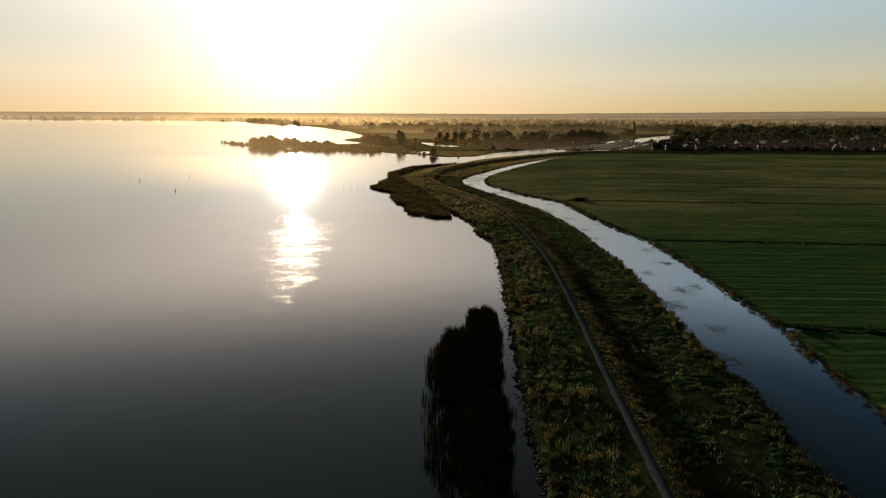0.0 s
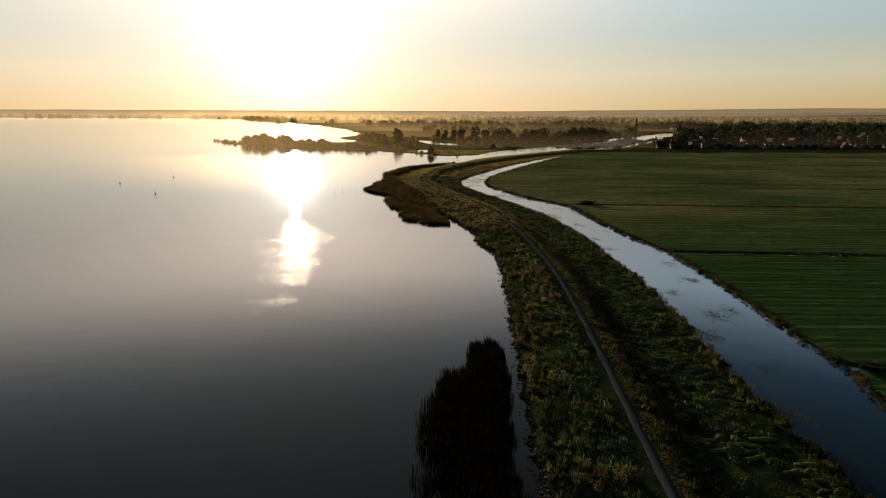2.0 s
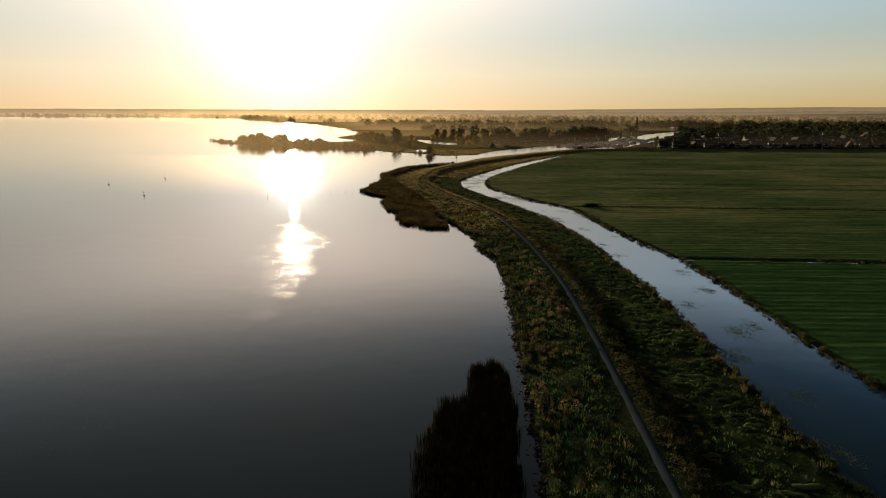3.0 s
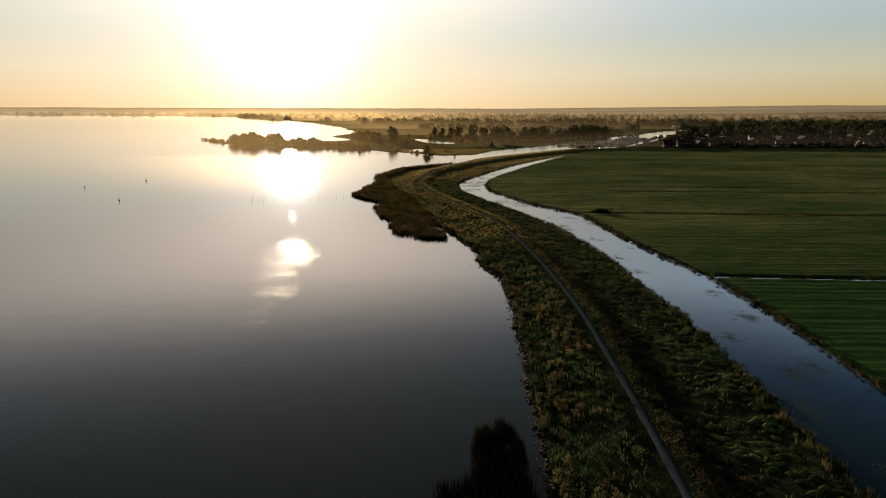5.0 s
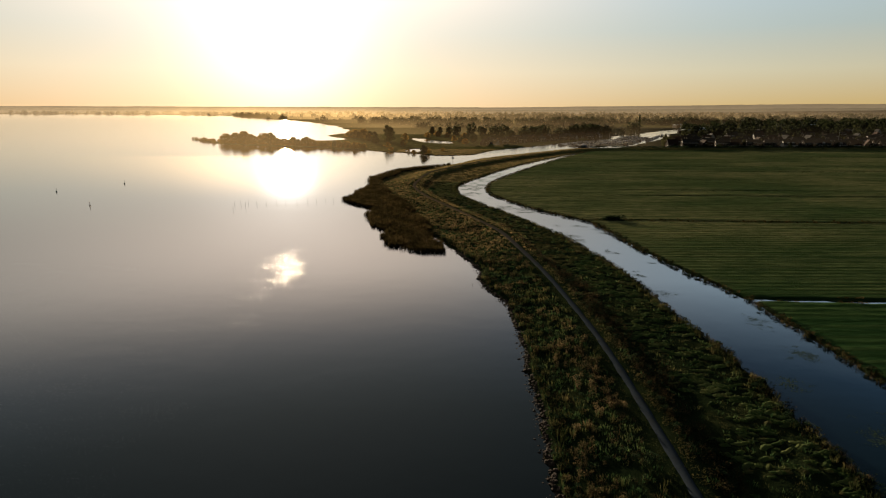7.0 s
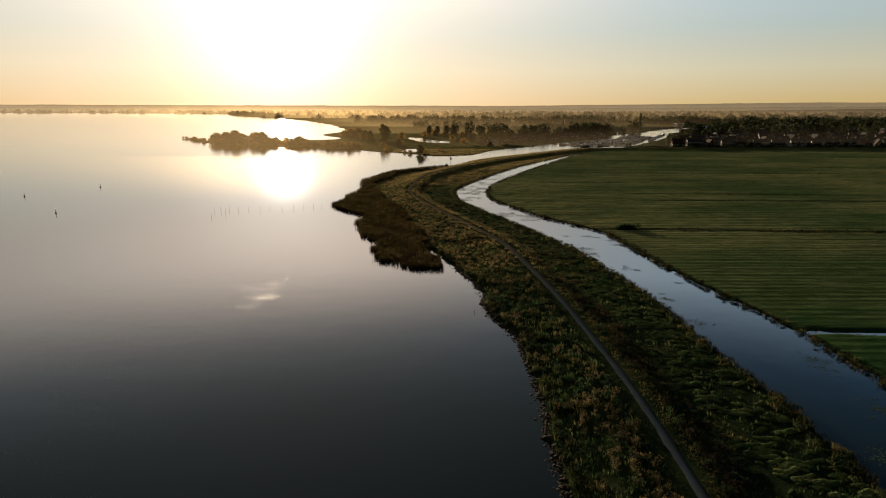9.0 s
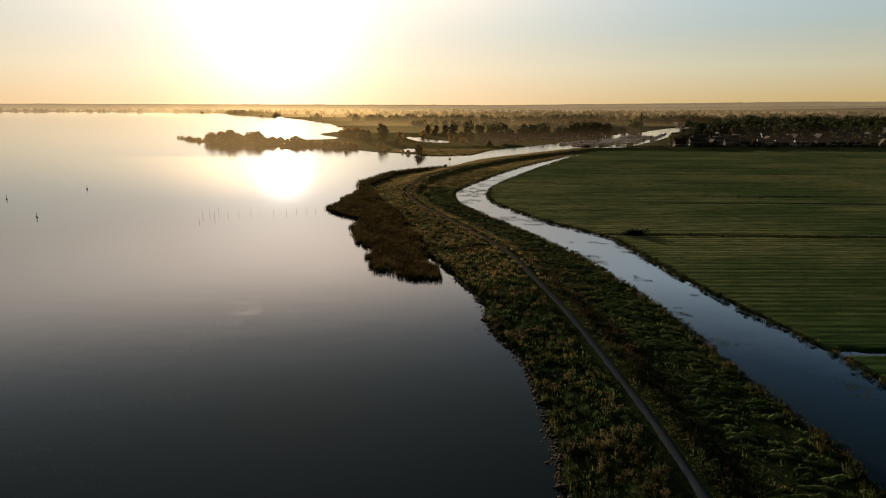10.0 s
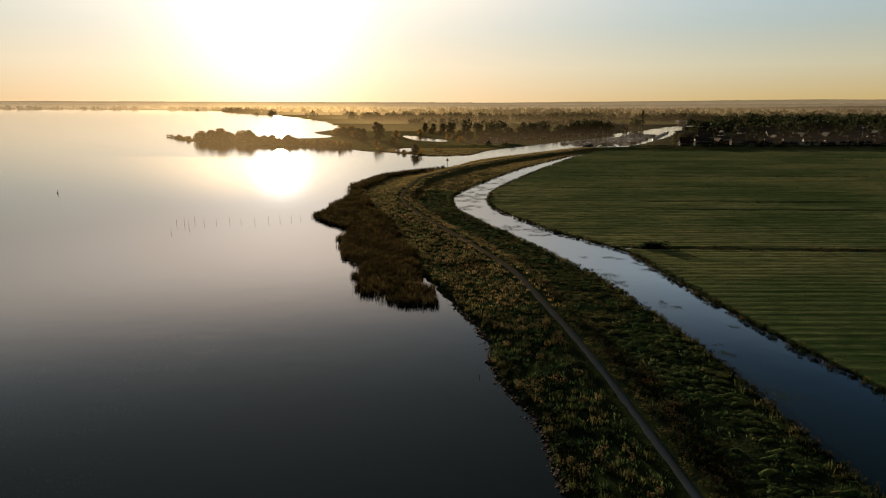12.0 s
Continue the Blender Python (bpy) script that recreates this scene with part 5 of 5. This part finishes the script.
for i, (x, y, h, lx, ly) in enumerate(((-92, 337, 1.6, 0.02, 0), (-96, 351, 1.9, 0.05, 0.1), (-93.5, 352, 2.1, 0.08, 0), (-89.5, 346, 2.4, 0.12, 0.05),
                                       (-91.5, 357, 2.2, -0.03, 0.1), (-86, 352, 1.8, 0.04, 0), (-82, 353.5, 1.5, 0.02, 0), (-77.5, 355, 1.9, 0.03, 0.05),
                                       (-73.5, 356, 1.3, 0.01, 0), (-68, 355, 1.9, 0.06, 0), (-63.5, 358, 1.9, 0.02, 0), (-59.5, 359.5, 1.7, 0.03, 0),
                                       (-55.5, 361, 1.7, 0.05, 0), (-52, 362, 1.5, 0.02, 0), (8.2, 222, 0.6, 0.03, 0))):
    bm = bmesh.new()
    limb(bm, (0, 0, -1.2), (lx * h, ly * h, h), 0.05, 0.035, 7)
    ob = part("stake", bm, M["wood"], None)
    ob.matrix_basis = pose(x, y, 0)
    tagged(ob, "thin dark wooden stake standing in the lake" if i < 14 else "single thin stake in the water beside the dike", "stake", "fishing stakes")


def build_sign():
    root = tagged(new("channel_mark"), "dark pole with a triangular topmark on the channel bank", "sign")
    root.matrix_basis = pose(9.5, 552.5, 0.2)
    bm = bmesh.new()
    limb(bm, (0, 0, -0.6), (0, 0, 5.6), 0.16, 0.12, 8)
    part("pole", bm, M["wood"], root)
    bm = bmesh.new()
    v = [bm.verts.new(p) for p in ((-1.1, -0.06, 4.9), (1.1, -0.06, 4.9), (0, -0.06, 6.9), (-1.1, 0.06, 4.9), (1.1, 0.06, 4.9), (0, 0.06, 6.9))]
    for q in ((0, 1, 2), (5, 4, 3), (0, 3, 4, 1), (1, 4, 5, 2), (2, 5, 3, 0)):
        bm.faces.new([v[i] for i in q])
    bmesh.ops.translate(bm, verts=bm.verts[:], vec=(0, -0.2, 0))
    part("topmark", bm, M["buoy_dark"], root, "dark triangular board")


build_sign()


def build_mast(x, y, h):
    root = tagged(new("light_mast"), "tall thin grey light mast behind the houses", "mast", "light masts")
    root.matrix_basis = pose(x, y, 0.4)
    bm = bmesh.new()
    limb(bm, (0, 0, -0.5), (0, 0, h), 0.22, 0.10, 8)
    part("pole", bm, M["metal"], root)
    bm = bmesh.new()
    box(bm, -1.1, 1.1, -0.15, 0.25, h - 0.3, h + 0.15, 0.04)
    part("lamp_head", bm, M["trim"], root)


build_mast(477, 802, 19)
build_mast(560, 830, 15)

for kinds in TREES.values():                                     # patterns that found no place
    for src in kinds:
        if src.name not in used:
            for o in (*src.children_recursive, src):
                bpy.data.objects.remove(o)

# ---- distance ----
M["woods"] = m_blades("far_woods_leaves", (0.013, 0.018, 0.009), (0.024, 0.029, 0.013), (0.042, 0.044, 0.020), (0.06, 0.055, 0.026), -0.1, 0.02, 0.3)


def crown_tpl(seed, n=64):
    g, v, f = np.random.default_rng(seed), [], []
    for _ in range(n):
        d = g.normal(size=3)
        d /= np.linalg.norm(d)
        c = np.array([d[0] * 5.5, d[1] * 5.5, 6.5 + d[2] * 6.0]) * g.uniform(0.6, 1.05)
        a, b = g.normal(size=3) * 1.5, g.normal(size=3) * 1.5
        k = len(v)
        v += [c + a, c + b, c - a - b * 0.5]
        f += [(k, k + 1, k + 2)]
    return np.array(v), np.array(f)


far_tpl = [crown_tpl(s + 400) for s in range(8)]


def far_woods():
    pts = []

    def row(x0, y0, x1, y1, n, jit):
        t = np.sort(rng.uniform(size=n))
        keep = vnoise(t * math.hypot(x1 - x0, y1 - y0), t * 0, 90, int(x0 + y0) % 97) > 0.42
        pts.append(np.column_stack([x0 + (x1 - x0) * t + rng.normal(0, 4, n), y0 + (y1 - y0) * t + rng.normal(0, jit, n)])[keep])

    pts.append(np.array(woods))
    n = 1500
    x, y = rng.uniform(430, 2300, n), rng.uniform(1180, 2300, n)
    pts.append(np.column_stack([x, y])[(x < y * 1.05) & (x > y * 0.36) & (vnoise(x, y, 110, 91) > 0.55)])
    row(-60, 1480, 190, 1500, 26, 10)
    row(-330, 1900, 120, 1760, 110, 28)
    row(-150, 1700, -40, 1690, 22, 14)
    row(120, 1560, 420, 1530, 70, 16)
    row(60, 1650, 700, 1760, 130, 30)
    row(300, 1950, 1100, 1850, 170, 40)
    row(600, 1560, 1250, 1500, 190, 45)
    row(900, 1750, 1900, 1700, 260, 70)
    for i in range(8):
        y = 2050 + i * 320
        row(-380 - (y - 1900) * 0.62, y + rng.normal(0, 50), 0.95 * y, y + rng.normal(0, 80), int(190 + i * 10), 22)
    row(-2500, 3640, -1150, 3480, 240, 30)
    row(-1150, 3420, -560, 2340, 150, 25)
    row(-2650, 3660, -4000, 3820, 160, 30)
    row(-3000, 4200, 4700, 4300, 700, 160)
    q = np.vstack(pts)
    d = outside_by(q[:, 0], q[:, 1], lake)
    q = q[d > 4]
    scatter("far_woods", np.column_stack([q, np.full(len(q), 0.3)]), far_tpl, M["woods"], "hazy rows of far trees and woods across the plain", "woods", 0.7, 1.6)


far_woods()


def m_mist(name, share, tall, x0, x1, fade, warm=1.0):
    """Thin morning mist: lit through from behind, thinning upwards."""
    m = bpy.data.materials.new(name)
    m.use_nodes = True
    t = m.node_tree
    t.nodes.remove(t.nodes["Principled BSDF"])
    geo, sep = t.nodes.new("ShaderNodeNewGeometry"), t.nodes.new("ShaderNodeSeparateXYZ")
    t.links.new(geo.outputs["Position"], sep.inputs[0])
    ramp = t.nodes.new("ShaderNodeMapRange")
    ramp.interpolation_type = "SMOOTHSTEP"
    ramp.inputs["From Min"].default_value, ramp.inputs["From Max"].default_value = tall * 0.15, tall
    ramp.inputs["To Min"].default_value, ramp.inputs["To Max"].default_value = share, 0.0
    t.links.new(sep.outputs[2], ramp.inputs["Value"])
    nz = t.nodes.new("ShaderNodeTexNoise")
    nz.inputs["Scale"].default_value, nz.inputs["Detail"].default_value = 0.004, 3
    t.links.new(geo.outputs["Position"], nz.inputs["Vector"])
    mul = t.nodes.new("ShaderNodeMath")
    mul.operation = "MULTIPLY"
    bias = t.nodes.new("ShaderNodeMath")
    bias.operation = "ADD"
    bias.inputs[1].default_value = 0.5
    t.links.new(nz.outputs["Fac"], bias.inputs[0])
    t.links.new(ramp.outputs[0], mul.inputs[0])
    t.links.new(bias.outputs[0], mul.inputs[1])
    clear, lit, mx = t.nodes.new("ShaderNodeBsdfTransparent"), t.nodes.new("ShaderNodeBsdfTranslucent"), t.nodes.new("ShaderNodeMixShader")
    lit.inputs[0].default_value = (0.92, 0.80 - 0.09 * warm, 0.68 - 0.22 * warm, 1)
    ends = mul.outputs[0]
    for a, b in ((x0, x0 + fade), (x1, x1 - fade)):
        e = t.nodes.new("ShaderNodeMapRange")
        e.interpolation_type = "SMOOTHSTEP"
        e.inputs["From Min"].default_value, e.inputs["From Max"].default_value = min(a, b), max(a, b)
        e.inputs["To Min"].default_value, e.inputs["To Max"].default_value = (0.0, 1.0) if a < b else (1.0, 0.0)
        t.links.new(sep.outputs[0], e.inputs["Value"])
        p = t.nodes.new("ShaderNodeMath")
        p.operation = "MULTIPLY"
        t.links.new(ends, p.inputs[0])
        t.links.new(e.outputs[0], p.inputs[1])
        ends = p.outputs[0]
    # droplets scatter mostly forwards: brightest towards the sun
    ahead, both = t.nodes.new("ShaderNodeBsdfRefraction"), t.nodes.new("ShaderNodeMixShader")
    ahead.distribution = "GGX"
    ahead.inputs["Color"].default_value = (1.0, 0.74, 0.40, 1)
    ahead.inputs["Roughness"].default_value, ahead.inputs["IOR"].default_value = 0.75, 1.25
    both.inputs[0].default_value = 0.5 * warm
    t.links.new(lit.outputs[0], both.inputs[1])
    t.links.new(ahead.outputs[0], both.inputs[2])
    t.links.new(ends, mx.inputs[0])
    t.links.new(clear.outputs[0], mx.inputs[1])
    t.links.new(both.outputs[0], mx.inputs[2])
    t.links.new(mx.outputs[0], t.nodes["Material Output"].inputs[0])
    return m


for y, x0, x1, share, tall, fade, warm in ((640, -460, 60, 0.014, 45, 160, 1.0), (778, -20, 300, 0.026, 28, 90, 1.0), (760, 260, 1000, 0.005, 30, 120, 0.2),
                                           (1100, -190, 420, 0.035, 30, 200, 1.0), (1440, -330, 750, 0.035, 34, 300, 1.0), (1830, -520, 1500, 0.032, 40, 700, 1.0),
                                           (1840, 700, 4700, 0.012, 40, 600, 0.1), (2350, -950, 2000, 0.05, 48, 1000, 1.0), (2360, 1000, 4700, 0.018, 48, 900, 0.1),
                                           (3000, -1200, 2600, 0.05, 60, 1200, 0.8), (3330, -4800, -700, 0.11, 60, 900, 0.25), (3900, -4800, 4700, 0.03, 75, 300, 0.4)):
    n = 24
    xs = np.linspace(x0, x1, n)
    v = [(x, y, z) for z in (0.05, tall) for i, x in enumerate(xs)]
    f = [(i, i + 1, n + i + 1, n + i) for i in range(n - 1)]
    ob = new("mist_bank", mesh_of("mist_bank", v, f, [m_mist("morning_mist", share, tall, x0, x1, fade, warm)]))
    tagged(ob, "thin bank of low golden morning mist", "mist", kind="stuff")


def build_rim(name, y, low, high, tint, seed, rise):
    """A hazy rim of trees and rising land at the edge of the plain, higher towards the village."""
    xs = np.arange(-4900, 4900, 9.0)
    top = low + (high - low) * (np.where(vnoise(xs, xs * 0, 140, seed) > 0.55, 0.55, 0.0) * vnoise(xs, xs * 0, 40, seed + 1) + 0.25 * vnoise(xs, xs * 0, 60, seed + 3) + 0.2 * vnoise(xs, xs * 0, 24, seed + 2))
    top = top + rise * np.clip((xs - 500) / 2600, 0, 1)
    v = [(x, y, 0) for x in xs] + [(x, y, h) for x, h in zip(xs, top)]
    n = len(xs)
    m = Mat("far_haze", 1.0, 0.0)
    # the pale tint puts the distance haze into the trees' colour
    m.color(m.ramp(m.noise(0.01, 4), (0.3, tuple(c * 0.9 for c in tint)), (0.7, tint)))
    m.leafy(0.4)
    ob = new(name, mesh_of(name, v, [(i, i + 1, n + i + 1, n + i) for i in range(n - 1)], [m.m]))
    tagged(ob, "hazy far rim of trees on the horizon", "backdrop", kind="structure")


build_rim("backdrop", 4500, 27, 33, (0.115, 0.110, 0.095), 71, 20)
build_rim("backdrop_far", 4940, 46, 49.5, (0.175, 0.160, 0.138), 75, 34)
